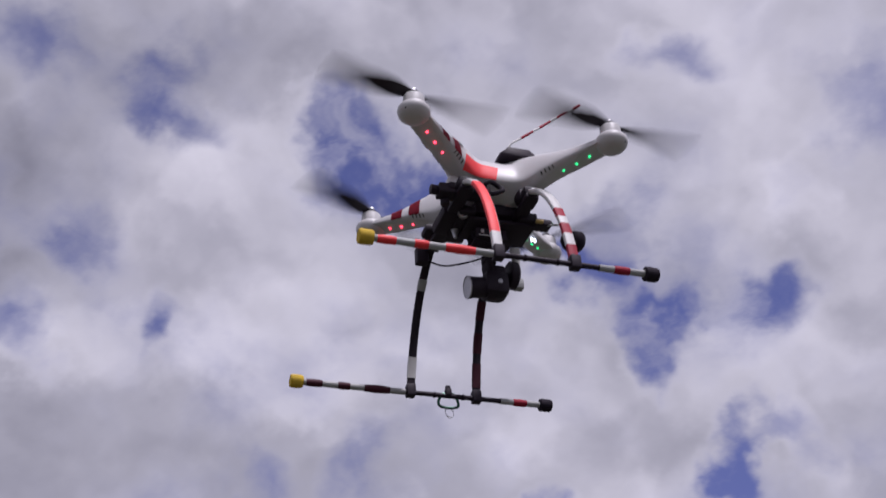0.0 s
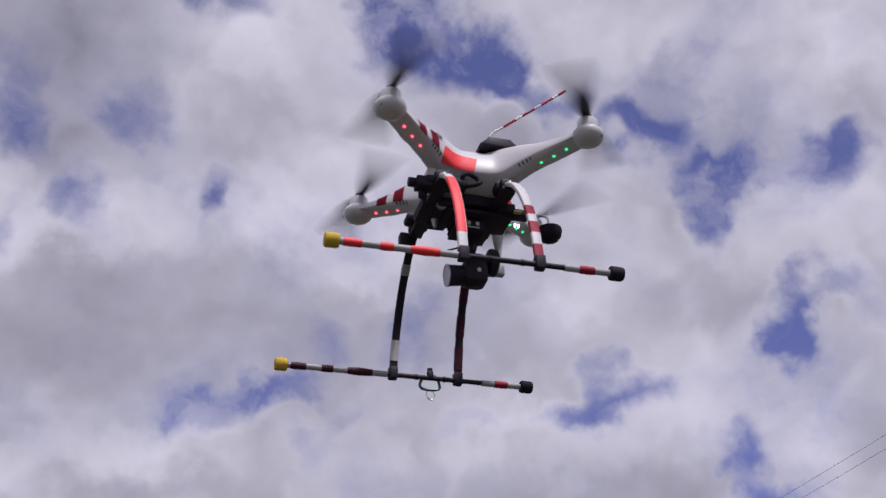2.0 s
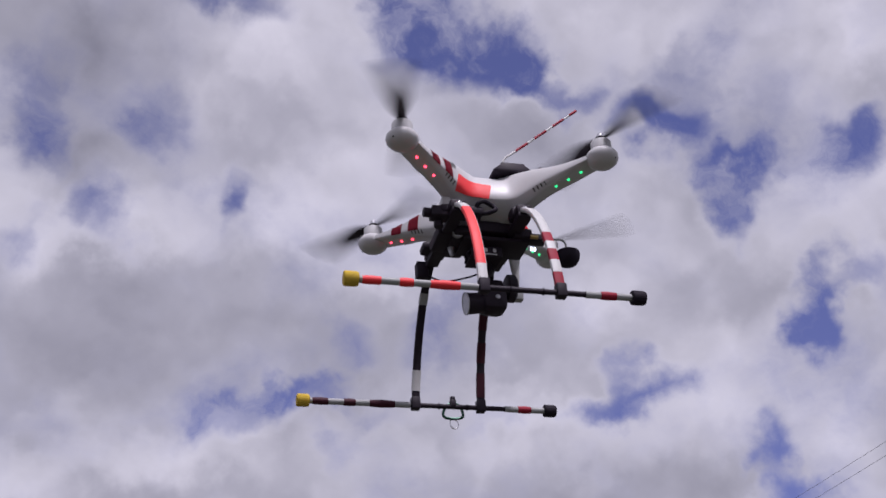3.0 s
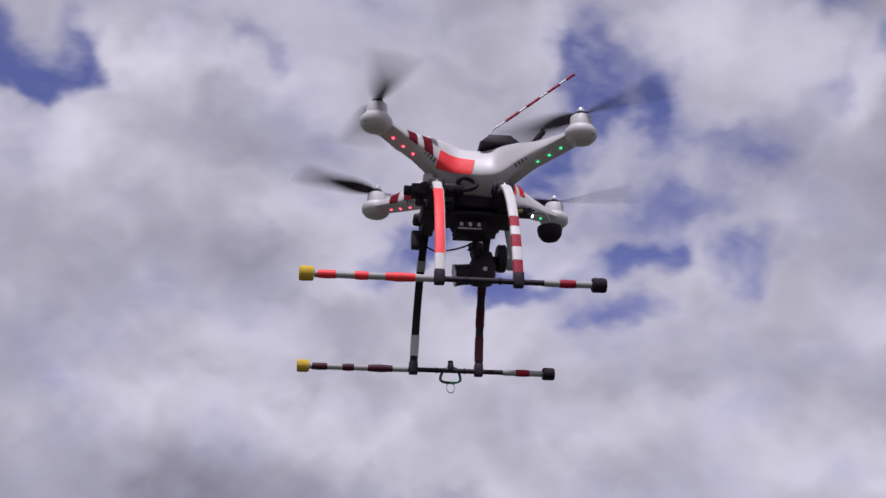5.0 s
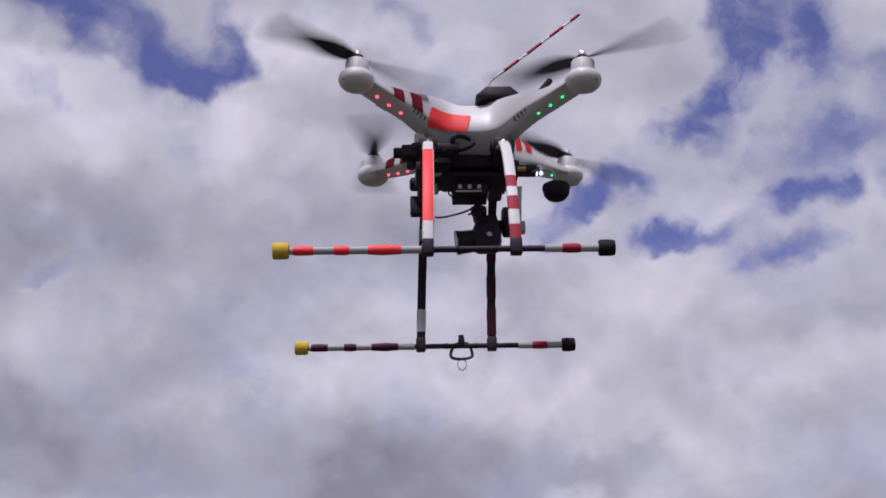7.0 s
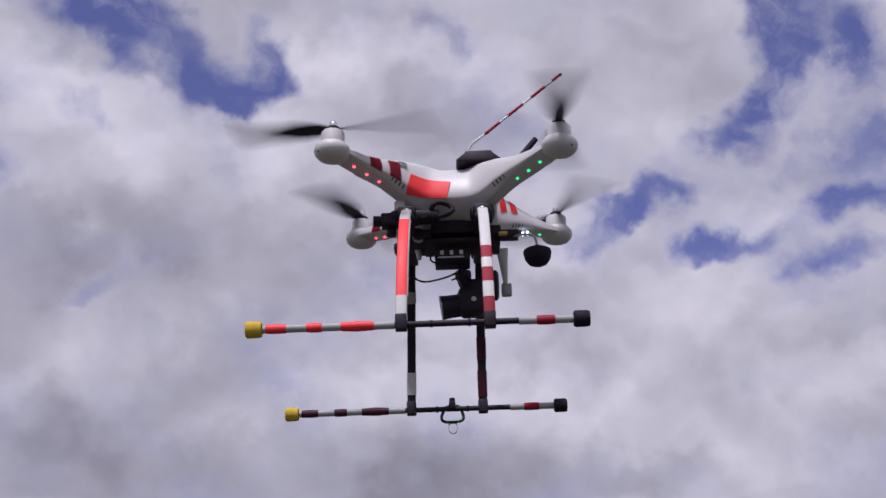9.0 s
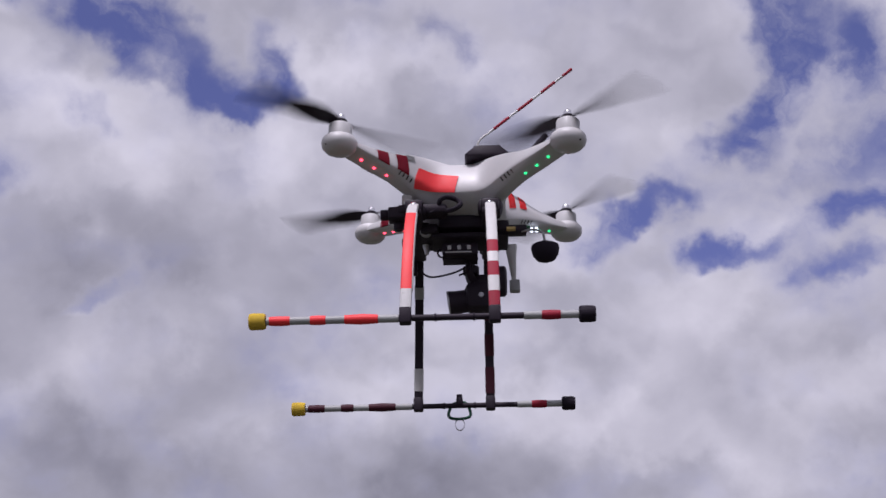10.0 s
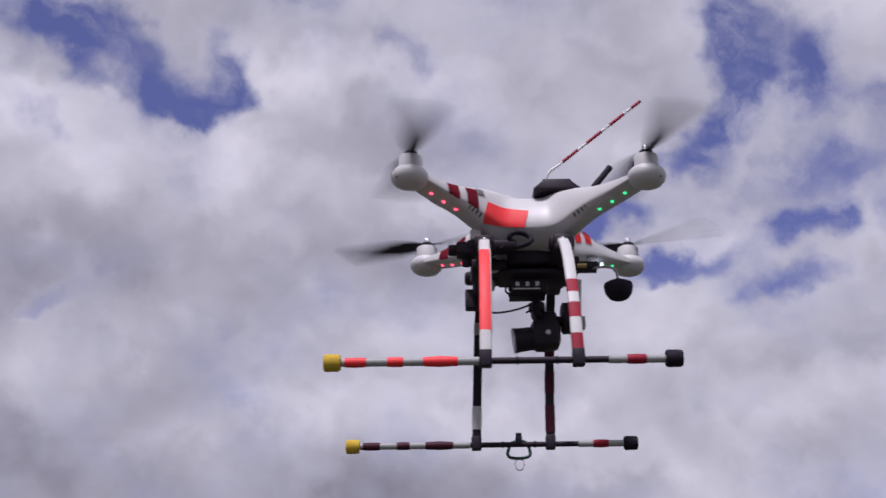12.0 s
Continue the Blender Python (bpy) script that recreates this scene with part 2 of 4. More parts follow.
# ---- materials ----
def material(name, colour, rough=0.5, metal=0.0, vary=0.12, scale=40.0, bump=0.1, wear=None, emit=None, coat=0.0, spec=0.5):
    """A surface with uneven colour at two scales, uneven gloss and a fine relief. wear: a second colour that shows in worn spots."""
    m = bpy.data.materials.new(name)
    m.use_nodes = True
    nt = m.node_tree
    N, L = nt.nodes.new, nt.links.new
    b = nt.nodes["Principled BSDF"]
    b.inputs["Metallic"].default_value = metal
    b.inputs["Coat Weight"].default_value = coat
    b.inputs["Specular IOR Level"].default_value = spec
    tex = N("ShaderNodeTexCoord")

    def tex_noise(s, detail, rough_n=0.6):
        n = N("ShaderNodeTexNoise")
        n.inputs["Scale"].default_value, n.inputs["Detail"].default_value, n.inputs["Roughness"].default_value = s, detail, rough_n
        L(tex.outputs["Object"], n.inputs["Vector"])
        return n.outputs["Fac"]

    coarse, grain = tex_noise(scale, 5), tex_noise(scale * 14, 3)
    ramp = N("ShaderNodeValToRGB")
    lo = tuple(c * (1 - vary) for c in colour)
    hi = tuple(min(1, c * (1 + vary)) for c in colour)
    ramp.color_ramp.elements[0].position, ramp.color_ramp.elements[0].color = 0.3, (*lo, 1)
    ramp.color_ramp.elements[1].position, ramp.color_ramp.elements[1].color = 0.7, (*hi, 1)
    add = N("ShaderNodeMath")
    add.operation = "MULTIPLY_ADD"
    add.inputs[1].default_value = 0.35
    L(grain, add.inputs[0])
    half = N("ShaderNodeMath")
    half.operation = "MULTIPLY"
    half.inputs[1].default_value = 0.65
    L(coarse, half.inputs[0])
    L(half.outputs[0], add.inputs[2])
    L(add.outputs[0], ramp.inputs["Fac"])
    last = ramp.outputs[0]
    if wear:
        spots = N("ShaderNodeMapRange")
        spots.inputs["From Min"].default_value, spots.inputs["From Max"].default_value = 0.60, 0.72
        L(tex_noise(scale * 2.3, 8, 0.7), spots.inputs["Value"])
        mix = N("ShaderNodeMix")
        mix.data_type = "RGBA"
        L(spots.outputs[0], mix.inputs[0])
        L(last, mix.inputs[6])
        mix.inputs[7].default_value = (*wear, 1)
        last = mix.outputs[2]
    L(last, b.inputs["Base Color"])
    r = N("ShaderNodeMapRange")
    r.inputs["To Min"].default_value, r.inputs["To Max"].default_value = max(0.02, rough - 0.1), min(1, rough + 0.12)
    L(coarse, r.inputs["Value"])
    L(r.outputs[0], b.inputs["Roughness"])
    if bump:
        bp = N("ShaderNodeBump")
        bp.inputs["Strength"].default_value, bp.inputs["Distance"].default_value = bump, 0.0006
        L(grain, bp.inputs["Height"])
        L(bp.outputs[0], b.inputs["Normal"])
    if emit:
        b.inputs["Emission Color"].default_value = (*emit[0], 1)
        b.inputs["Emission Strength"].default_value = emit[1]
    return m


WHITE = material("white_plastic", (0.62, 0.615, 0.615), 0.42, vary=0.05, scale=30, bump=0.05, wear=(0.66, 0.64, 0.60), coat=0.05)
OFFWHITE = material("grey_white_plastic", (0.60, 0.60, 0.58), 0.45, vary=0.08)
BLACK = material("black_plastic", (0.016, 0.009, 0.019), 0.6, vary=0.3, wear=(0.026, 0.018, 0.028), spec=0.35)
RUBBER = material("black_rubber", (0.012, 0.007, 0.016), 0.75, vary=0.25, scale=90, spec=0.3)
ORANGE = material("fluorescent_red_tape", (0.95, 0.040, 0.042), 0.55, vary=0.06, scale=55, wear=(0.85, 0.06, 0.06))
RED = material("red_tape", (0.32, 0.009, 0.030), 0.62, vary=0.14, scale=60, wear=(0.22, 0.012, 0.03), spec=0.35)
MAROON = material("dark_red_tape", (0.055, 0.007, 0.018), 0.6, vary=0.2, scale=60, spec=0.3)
TAPE = material("white_tape", (0.62, 0.62, 0.61), 0.5, vary=0.08, scale=70, wear=(0.52, 0.51, 0.48))
GREYTAPE = material("grey_tape", (0.36, 0.37, 0.365), 0.5, vary=0.1, scale=70)
YELLOW = material("yellow_foam", (0.62, 0.42, 0.03), 0.85, vary=0.18, scale=90, bump=0.4, wear=(0.42, 0.28, 0.03))
SILVER = material("bright_metal", (0.75, 0.75, 0.76), 0.22, metal=1.0, vary=0.06, bump=0.03)
ALLOY = material("dull_alloy", (0.45, 0.45, 0.46), 0.4, metal=0.9, vary=0.1)
BELL = material("painted_motor_metal", (0.56, 0.56, 0.56), 0.5, vary=0.06)
CARBON = material("dark_propeller_plastic", (0.014, 0.009, 0.016), 0.5, vary=0.2, spec=0.35)
GLASS = material("lens_glass", (0.01, 0.012, 0.015), 0.04, vary=0.05, bump=0.0, coat=1.0)
REFLECTOR = material("lens_ring_silver", (0.65, 0.65, 0.66), 0.15, metal=1.0, vary=0.04, bump=0.0)
GREEN_ANODISED = material("green_anodised_metal", (0.02, 0.07, 0.045), 0.35, metal=0.6, vary=0.2)
LED_RED = material("red_led", (0.8, 0.05, 0.05), 0.3, emit=((1.0, 0.05, 0.08), 5.0), bump=0)
LED_GREEN = material("green_led", (0.05, 0.8, 0.3), 0.3, emit=((0.01, 0.85, 0.22), 1.7), bump=0)
LED_WHITE = material("white_led", (0.8, 0.85, 0.9), 0.3, emit=((0.85, 0.95, 1.0), 3.0), bump=0)
VENT = material("vent_shadow_plastic", (0.05, 0.05, 0.055), 0.6, vary=0.2)
GOLD = material("brass_connector", (0.55, 0.40, 0.16), 0.3, metal=1.0, vary=0.1)
CIRCUIT = material("green_circuit_board", (0.03, 0.16, 0.07), 0.4, vary=0.3, scale=120)
GRASS = material("grass", (0.046, 0.047, 0.034), 0.9, vary=0.45, scale=0.8, bump=0.6, wear=(0.08, 0.07, 0.05))
TIMBER = material("weathered_pole_timber", (0.16, 0.11, 0.09), 0.85, vary=0.3, scale=6, bump=0.5, wear=(0.09, 0.06, 0.05))
CERAMIC = material("brown_glazed_ceramic", (0.05, 0.03, 0.03), 0.3, vary=0.2)
WIRE = material("aged_cable", (0.25, 0.25, 0.27), 0.6, vary=0.2)


# ---- mesh helpers ----
def finish(bm, smooth=True):
    bmesh.ops.recalc_face_normals(bm, faces=bm.faces)
    if smooth:
        for f in bm.faces:
            f.smooth = True
        for e in bm.edges:
            if len(e.link_faces) == 2 and e.calc_face_angle(0) > radians(38):
                e.smooth = False
    return bm


def part(name, bm, mat, parent=None, label="", m=None, smooth=True):
    """Links a bmesh as one mesh object under a thing or a part."""
    if m is not None:
        bmesh.ops.transform(bm, matrix=m, verts=bm.verts)
    finish(bm, smooth)
    me = bpy.data.meshes.new(name)
    bm.to_mesh(me)
    bm.free()
    me.materials.append(mat)
    ob = new(name, me)
    if parent:
        ob.parent = parent
    return tagged(ob, label=label)


def lathe(profile, n=28, m=None, bm=None):
    """Turns (radius, height) points about z."""
    bm = bm or bmesh.new()
    made = []
    rings = []
    for r, z in profile:
        if r < 1e-6:
            rings.append([bm.verts.new((0, 0, z))])
        else:
            rings.append([bm.verts.new((r * math.cos(2 * math.pi * k / n), r * math.sin(2 * math.pi * k / n), z)) for k in range(n)])
        made += rings[-1]
    for a, b in zip(rings, rings[1:]):
        for k in range(n):
            q = [a[k % len(a)], a[(k + 1) % len(a)], b[(k + 1) % len(b)], b[k % len(b)]]
            q = [v for i, v in enumerate(q) if v not in q[:i]]
            if len(q) > 2:
                bm.faces.new(q)
    for ring in (rings[0], rings[-1]):
        if len(ring) > 2:
            bm.faces.new(ring)
    if m is not None:
        bmesh.ops.transform(bm, matrix=m, verts=made)
    return bm


def rbox(sx, sy, sz, bevel=0.001, m=None, bm=None):
    """A box with rounded edges."""
    bm = bm or bmesh.new()
    made = bmesh.ops.create_cube(bm, size=1)["verts"]
    bmesh.ops.scale(bm, vec=(sx, sy, sz), verts=made)
    if m is not None:
        bmesh.ops.transform(bm, matrix=m, verts=made)
    if bevel:
        edges = list({e for v in made for e in v.link_edges})
        bmesh.ops.bevel(bm, geom=edges, offset=bevel, segments=2, affect="EDGES", profile=0.5)
    return bm


def sweep(points, section, up=(1, 0, 0), closed=False, bm=None):
    """Carries a section of (side, out) points along a line of points; section may be a function of 0..1."""
    bm = bm or bmesh.new()
    pts = [Vector(p) for p in points]
    rings = []
    up = Vector(up)
    for i, p in enumerate(pts):
        if closed:
            d = pts[(i + 1) % len(pts)] - pts[i - 1]
        else:
            d = pts[min(i + 1, len(pts) - 1)] - pts[max(i - 1, 0)]
        d.normalize()
        side = up - d * up.dot(d)
        if side.length < 1e-4:
            side = Vector((0, 0, 1)) - d * d.z
        side.normalize()
        out = d.cross(side)
        sec = section(i / (len(pts) - 1)) if callable(section) else section
        rings.append([bm.verts.new(p + side * a + out * b) for a, b in sec])
    pairs = list(zip(rings, rings[1:])) + ([(rings[-1], rings[0])] if closed else [])
    for a, b in pairs:
        for k in range(len(a)):
            bm.faces.new((a[k], a[(k + 1) % len(a)], b[(k + 1) % len(a)], b[k]))
    if not closed:
        bm.faces.new(rings[0])
        bm.faces.new(rings[-1])
    return bm


def circle(r, n=10):
    return [(r * math.cos(2 * math.pi * k / n), r * math.sin(2 * math.pi * k / n)) for k in range(n)]


def strip(w, h, r=None):
    """A flat section of width w and thickness h with rounded corners."""
    r = r or h * 0.35
    sec = []
    for sx, sy, a0 in ((1, 1, 0), (-1, 1, 90), (-1, -1, 180), (1, -1, 270)):
        for k in range(3):
            a = radians(a0 + 45 * k)
            sec.append((sx * (w / 2 - r) + r * math.cos(a), sy * (h / 2 - r) + r * math.sin(a)))
    return sec


def arc_line(points, n=40):
    """A smooth line through the points."""
    pts = [Vector(p) for p in points]
    pts = [pts[0] * 2 - pts[1]] + pts + [pts[-1] * 2 - pts[-2]]
    out = []
    spans = len(pts) - 3
    for i in range(n + 1):
        u = i / n * spans
        k = min(int(u), spans - 1)
        f = u - k
        a, b, c, d = pts[k:k + 4]
        out.append(0.5 * ((2 * b) + (c - a) * f + (2 * a - 5 * b + 4 * c - d) * f * f + (3 * b - a - 3 * c + d) * f ** 3))
    return out


def along_x(x0, x1, y, z):
    """The pose that lays a lathe's z along x, from x0."""
    return Matrix.Translation((x0, y, z)) @ Matrix.Rotation(radians(90), 4, "Y")


# ---- ground ----
bm = bmesh.new()
bmesh.ops.create_grid(bm, x_segments=40, y_segments=40, size=2500)
ground = part("ground", bm, GRASS)
tagged(ground, label="short dull green grass field that reaches the horizon", category="ground", kind="structure")


# ---- the drone ----
# its own space: front towards -x, near side -y, up z; the origin lies between the four motors
drone = new("quadcopter_drone")
tagged(drone, label="hovering white quadcopter drone with tall striped landing gear and slung camera", category="drone")
HALF = 0.1235


def outline(a):
    """The shell's outline: four arms joined by concave sides."""
    d = abs((a % (math.pi / 2)) - math.pi / 4)
    waist = 0.0525
    arm = 0.0150 / max(math.sin(d), 0.0150 / 0.172)
    arm = min(arm, 0.172)
    w = waist / max(math.cos(math.pi / 4 - d), 0.5)
    k = 6.5
    return min(0.172, (arm ** k + w ** k) ** (1 / k))


def shell_top(r):
    return 0.0385 - 0.085 * max(0.0, r - 0.03) - 0.0075 * math.exp(-((r - 0.125) / 0.035) ** 2)


def shell_bottom(r):
    s = min(1.0, max(0.0, (r - 0.035) / 0.08))
    return -0.029 + 0.026 * s * s * (3 - 2 * s) + 0.2 * max(0.0, r - 0.115)


def shell_point(a, s, top):
    """A point of the shell: tall sides down to a low rim, and a shallow belly."""
    r = outline(a) * s
    zt, zb = shell_top(r), shell_bottom(r)
    rim = zb + (zt - zb) * 0.23
    bulge = max(0.0, 1 - s ** 3.0) ** 0.55 if top else max(0.0, 1 - s * s) ** 0.75
    z = rim + ((zt if top else zb) - rim) * bulge
    return Vector((r * math.cos(a), r * math.sin(a), z))


def shell_mesh():
    bm = bmesh.new()
    n = 224
    steps = [0.0, 0.12, 0.24, 0.36, 0.48, 0.6, 0.7, 0.78, 0.85, 0.9, 0.94, 0.97, 0.99, 1.0]
    grids = {}
    for top in (True, False):
        rows = []
        for s in steps:
            if s == 0:
                rows.append([bm.verts.new(shell_point(0, 0, top))])
            elif s == 1.0 and not top:
                rows.append(grids[True][-1])
            else:
                rows.append([bm.verts.new(shell_point(2 * math.pi * k / n, s, top)) for k in range(n)])
        grids[top] = rows
        for a, b in zip(rows, rows[1:]):
            for k in range(n):
                q = [a[k % len(a)], a[(k + 1) % len(a)], b[(k + 1) % n], b[k]]
                q = [v for i, v in enumerate(q) if v not in q[:i]]
                bm.faces.new(q)
    return bm


shell = part("shell", shell_mesh(), WHITE, drone)


POD = [(0.0, 0.0022), (0.009, 0.0028), (0.0150, 0.0050), (0.0188, 0.0092), (0.0200, 0.0138), (0.0192, 0.0180), (0.0165, 0.0214), (0.0138, 0.0228)]
MOTOR = [(0.0120, 0.0), (0.0128, 0.001), (0.0128, 0.0135), (0.0118, 0.0150), (0.0060, 0.0152), (0.0, 0.0152)]
HUB = [(0.0, 0.0), (0.0068, 0.0), (0.0072, 0.001), (0.0072, 0.0055), (0.0055, 0.0068), (0.0, 0.0068)]
NUT = [(0.0, 0.0), (0.0045, 0.0), (0.0046, 0.0035), (0.0038, 0.0062), (0.002, 0.0076), (0.0, 0.0080)]


def propeller_mesh():
    """A two-bladed propeller with twisted, tapering blades."""
    bm = lathe(HUB, 20)
    for turn in (0, math.pi):
        rings = []
        n = 16
        for i in range(n + 1):
            u = i / n
            r = 0.005 + u * 0.115
            chord = 0.009 + 0.019 * math.sin(min(1, u * 2.6) * math.pi / 2) * (1 - 0.85 * u)
            chord *= (1 - max(0, u - 0.9) / 0.1 * 0.7)
            twist = radians(24 - 15 * u)
            ring = []
            for c, th in ((-0.45, 0.0), (-0.2, 0.0012), (0.15, 0.0014), (0.55, 0.0002), (0.15, -0.0004), (-0.2, -0.0005)):
                y = c * chord
                z = y * math.tan(twist) + th * (1.3 - u) + 0.0035
                v = Matrix.Rotation(turn, 3, "Z") @ Vector((r, y, z))
                ring.append(bm.verts.new(v))
            rings.append(ring)
        for a, b in zip(rings, rings[1:]):
            for k in range(6):
                bm.faces.new((a[k], a[(k + 1) % 6], b[(k + 1) % 6], b[k]))
        bm.faces.new(rings[0])
        bm.faces.new(rings[-1])
    return bm


propellers = []
for sx in (-1, 1):
    for sy in (-1, 1):
        at = Matrix.Translation((sx * HALF, sy * HALF, 0))
        pod = part("motor_pod", lathe(POD, 32, at), WHITE, drone)
        part("screw", lathe([(0, 0), (0.0013, 0), (0.0013, 0.0008), (0, 0.0008)], 10,
             at @ Matrix.Rotation(math.atan2(sy, sx), 4, "Z") @ Matrix.Translation((0.0176, 0, 0.0085)) @ Matrix.Rotation(radians(90), 4, "Y")), VENT, pod)
        motor = part("motor", lathe(MOTOR, 32, at @ Matrix.Translation((0, 0, 0.0222))), BELL, drone)
        prop = part("propeller", propeller_mesh(), CARBON, drone, "blurred dark two-bladed propeller")
        part("propeller_nut", lathe(NUT, 18, Matrix.Translation((0, 0, 0.0062))), SILVER, prop, "bright metal nut")
        propellers.append((prop, sx, sy))


def shell_hit(x, y, top=True):
    """The shell's surface over a place in plan."""
    a, r = math.atan2(y, x), math.hypot(x, y)
    return shell_point(a, min(1.0, r / outline(a)), top)


# red panels on the two long sides and the paired red stickers on the front arms
def inside_shell(p):
    a, r = math.atan2(p[1], p[0]), math.hypot(p[0], p[1])
    s = r / outline(a)
    if s >= 1:
        return False
    return shell_point(a, s, False).z < p[2] < shell_point(a, s, True).z


def side_y(x, z, sy):
    """How far out the shell's side lies at a place along it and a height."""
    lo, hi = 0.0, 0.13
    y = hi
    while y > 0 and not inside_shell((x, sy * y, z)):
        y -= 0.0005
    return sy * y


def side_sheet(corners, sy, lift, nu=12, nv=8):
    """A thin sheet laid on the shell's side; corners are (x, z): upper left, upper right, lower left, lower right."""
    bm = bmesh.new()
    (ax, az), (bx, bz), (cx_, cz), (dx, dz) = corners
    rows = []
    for j in range(nv + 1):
        v = j / nv
        row = []
        for i in range(nu + 1):
            u = i / nu
            x = (ax + (bx - ax) * u) * (1 - v) + (cx_ + (dx - cx_) * u) * v
            z = (az + (bz - az) * u) * (1 - v) + (cz + (dz - cz) * u) * v
            row.append(bm.verts.new((x, side_y(x, z, sy) + sy * lift, z)))
        rows.append(row)
    for a, b in zip(rows, rows[1:]):
        for k in range(nu):
            bm.faces.new((a[k], a[k + 1], b[k + 1], b[k]))
    bmesh.ops.smooth_vert(bm, verts=bm.verts, factor=0.5, use_axis_y=True)
    bmesh.ops.solidify(bm, geom=list(bm.faces), thickness=0.0006)
    return bm


part("side_panel", side_sheet([(-0.0430, 0.0135), (0.0010, 0.0090), (-0.0480, -0.0115), (-0.0030, -0.0125)], -1, 0.0010), ORANGE, drone, "fluorescent red reflective panel")
part("side_panel", side_sheet([(0.020, 0.014), (0.046, 0.016), (0.020, -0.012), (0.046, -0.010)], 1, 0.0010), ORANGE, drone, "fluorescent red reflective panel")


def arm_frame(sx, sy, r):
    """The pose on an arm at distance r from the centre, x outwards along the arm."""
    return Matrix.Translation((0, 0, 0)) @ Matrix.Rotation(math.atan2(sy, sx), 4, "Z") @ Matrix.Translation((r, 0, 0))


def band_on_arm(sx, sy, r, width, side, v0, v1, lift=0.0008):
    """A sheet across an arm: v runs from 0 (crest) over the edge at 1 to the underside's middle at 2, on the side given."""
    bm = bmesh.new()
    rows = []
    mid = math.atan2(sy, sx)
    for i in range(5):
        rr = r + width * (i / 4 - 0.5)
        row = []
        half = None
        # half width of the arm at this distance
        lo, hi = 0.0, math.pi / 4
        for _ in range(30):
            m_ = (lo + hi) / 2
            if outline(mid + m_) > rr:
                lo = m_
            else:
                hi = m_
        half = lo
        for j in range(9):
            v = v0 + (v1 - v0) * j / 8
            f = v if v <= 1 else 2 - v
            a = mid + side * half * math.sin(f * math.pi / 2)
            p = shell_point(a, min(1, rr / outline(a)), v <= 1)
            out = Vector((-math.sin(mid) * side * f, math.cos(mid) * side * f, 1 - v)).normalized()
            row.append(bm.verts.new(p + out * lift))
        rows.append(row)
    for a, b in zip(rows, rows[1:]):
        for k in range(8):
            bm.faces.new((a[k], a[k + 1], b[k + 1], b[k]))
    bmesh.ops.solidify(bm, geom=list(bm.faces), thickness=0.0005)
    return bm


for sx, sy in ((-1, -1), (-1, 1)):
    for side in (1, -1):
        inner = (side == 1) == (sx * sy > 0)
        for r in (0.126, 0.099):
            part("sticker", band_on_arm(sx, sy, r, 0.0160, side, 0.50, 1.18), RED, drone, "dark red reflective sticker")

for sx in (-1, 1):
    for sy in (-1, 1):
        mid = math.atan2(sy, sx)
        for side in (1, -1):
            for k in range(4):
                r = 0.086 + 0.0052 * k
                part("vent_slot", band_on_arm(sx, sy, r, 0.0017, side, 1.20, 1.48, 0.0006), VENT, drone, "dark cooling slot")
        lamp = LED_RED if sx < 0 else LED_GREEN
        for k in range(3):
            r = 0.109 + 0.0177 * k
            a = mid
            p = shell_point(a, r / outline(a), False)
            m_ = Matrix.Translation(p + Vector((0, 0, -0.0006)))
            part("status_light", lathe([(0, -0.0010), (0.0012, -0.0008), (0.0017, 0.0), (0.0017, 0.001), (0, 0.001)], 14, m_), lamp, drone,
                 "glowing red status light" if sx < 0 else "glowing green status light")

for r in (0.070, 0.088):
    part("sticker", band_on_arm(1, 1, r, 0.011, -1, 0.35, 0.75), ORANGE, drone, "fluorescent red sticker")

# a small grey label on the top edge above the near panel
part("label_plate", band_on_arm(-1, -1, 0.086, 0.011, 1, 0.45, 0.62, 0.0012), GREYTAPE, drone, "small grey label plate")

# the body sits a little turned on its landing gear
BODY = pose(-0.002, -0.001, 0.001, 0, 2.2, -3.2)
for ob in drone.children:
    ob.matrix_basis = BODY

# receiver box on the top with a striped whip and a stub
top_box = bmesh.new()
rbox(0.052, 0.034, 0.014, 0.003, Matrix.Translation((0.030, -0.030, 0.0445)), top_box)
for v in top_box.verts:
    if v.co.z > 0.047:
        v.co.x = 0.030 + (v.co.x - 0.030) * 0.62
receiver = part("receiver_box", top_box, BLACK, drone, "black receiver box")
whip = [Vector((0.019, -0.039, 0.046)), Vector((0.0195, -0.039, 0.056)), Vector((0.0235, -0.0387, 0.0632)), Vector((0.031, -0.038, 0.0695)), Vector((0.0385, -0.0372, 0.0759))]
part("whip_base", sweep(arc_line(whip, 16), circle(0.0014, 8), up=(0, 1, 0)), OFFWHITE, receiver, "thin grey aerial wire")
w0, w1 = Vector((0.0385, -0.0372, 0.0759)), Vector((0.1335, -0.0288, 0.1577))
cuts = (0.0, 0.19, 0.30, 0.49, 0.60, 0.78, 0.88, 1.0)
for k, (c0, c1) in enumerate(zip(cuts, cuts[1:])):
    a, b = w0.lerp(w1, c0), w0.lerp(w1, c1)
    part("aerial_band", sweep([a, a.lerp(b, 0.5), b], circle(0.0019 if k % 2 == 0 else 0.0015, 8), up=(0, 1, 0)), RED if k % 2 == 0 else TAPE, receiver,
         "red tape band" if k % 2 == 0 else "white tape band")
stub = [Vector((0.055, 0.03, 0.050)), Vector((0.080, 0.040, 0.078)), Vector((0.1046, 0.0497, 0.1115))]
part("stub_aerial", sweep(stub, circle(0.0038, 12), up=(0, 1, 0)), RUBBER, drone, "black stub aerial")


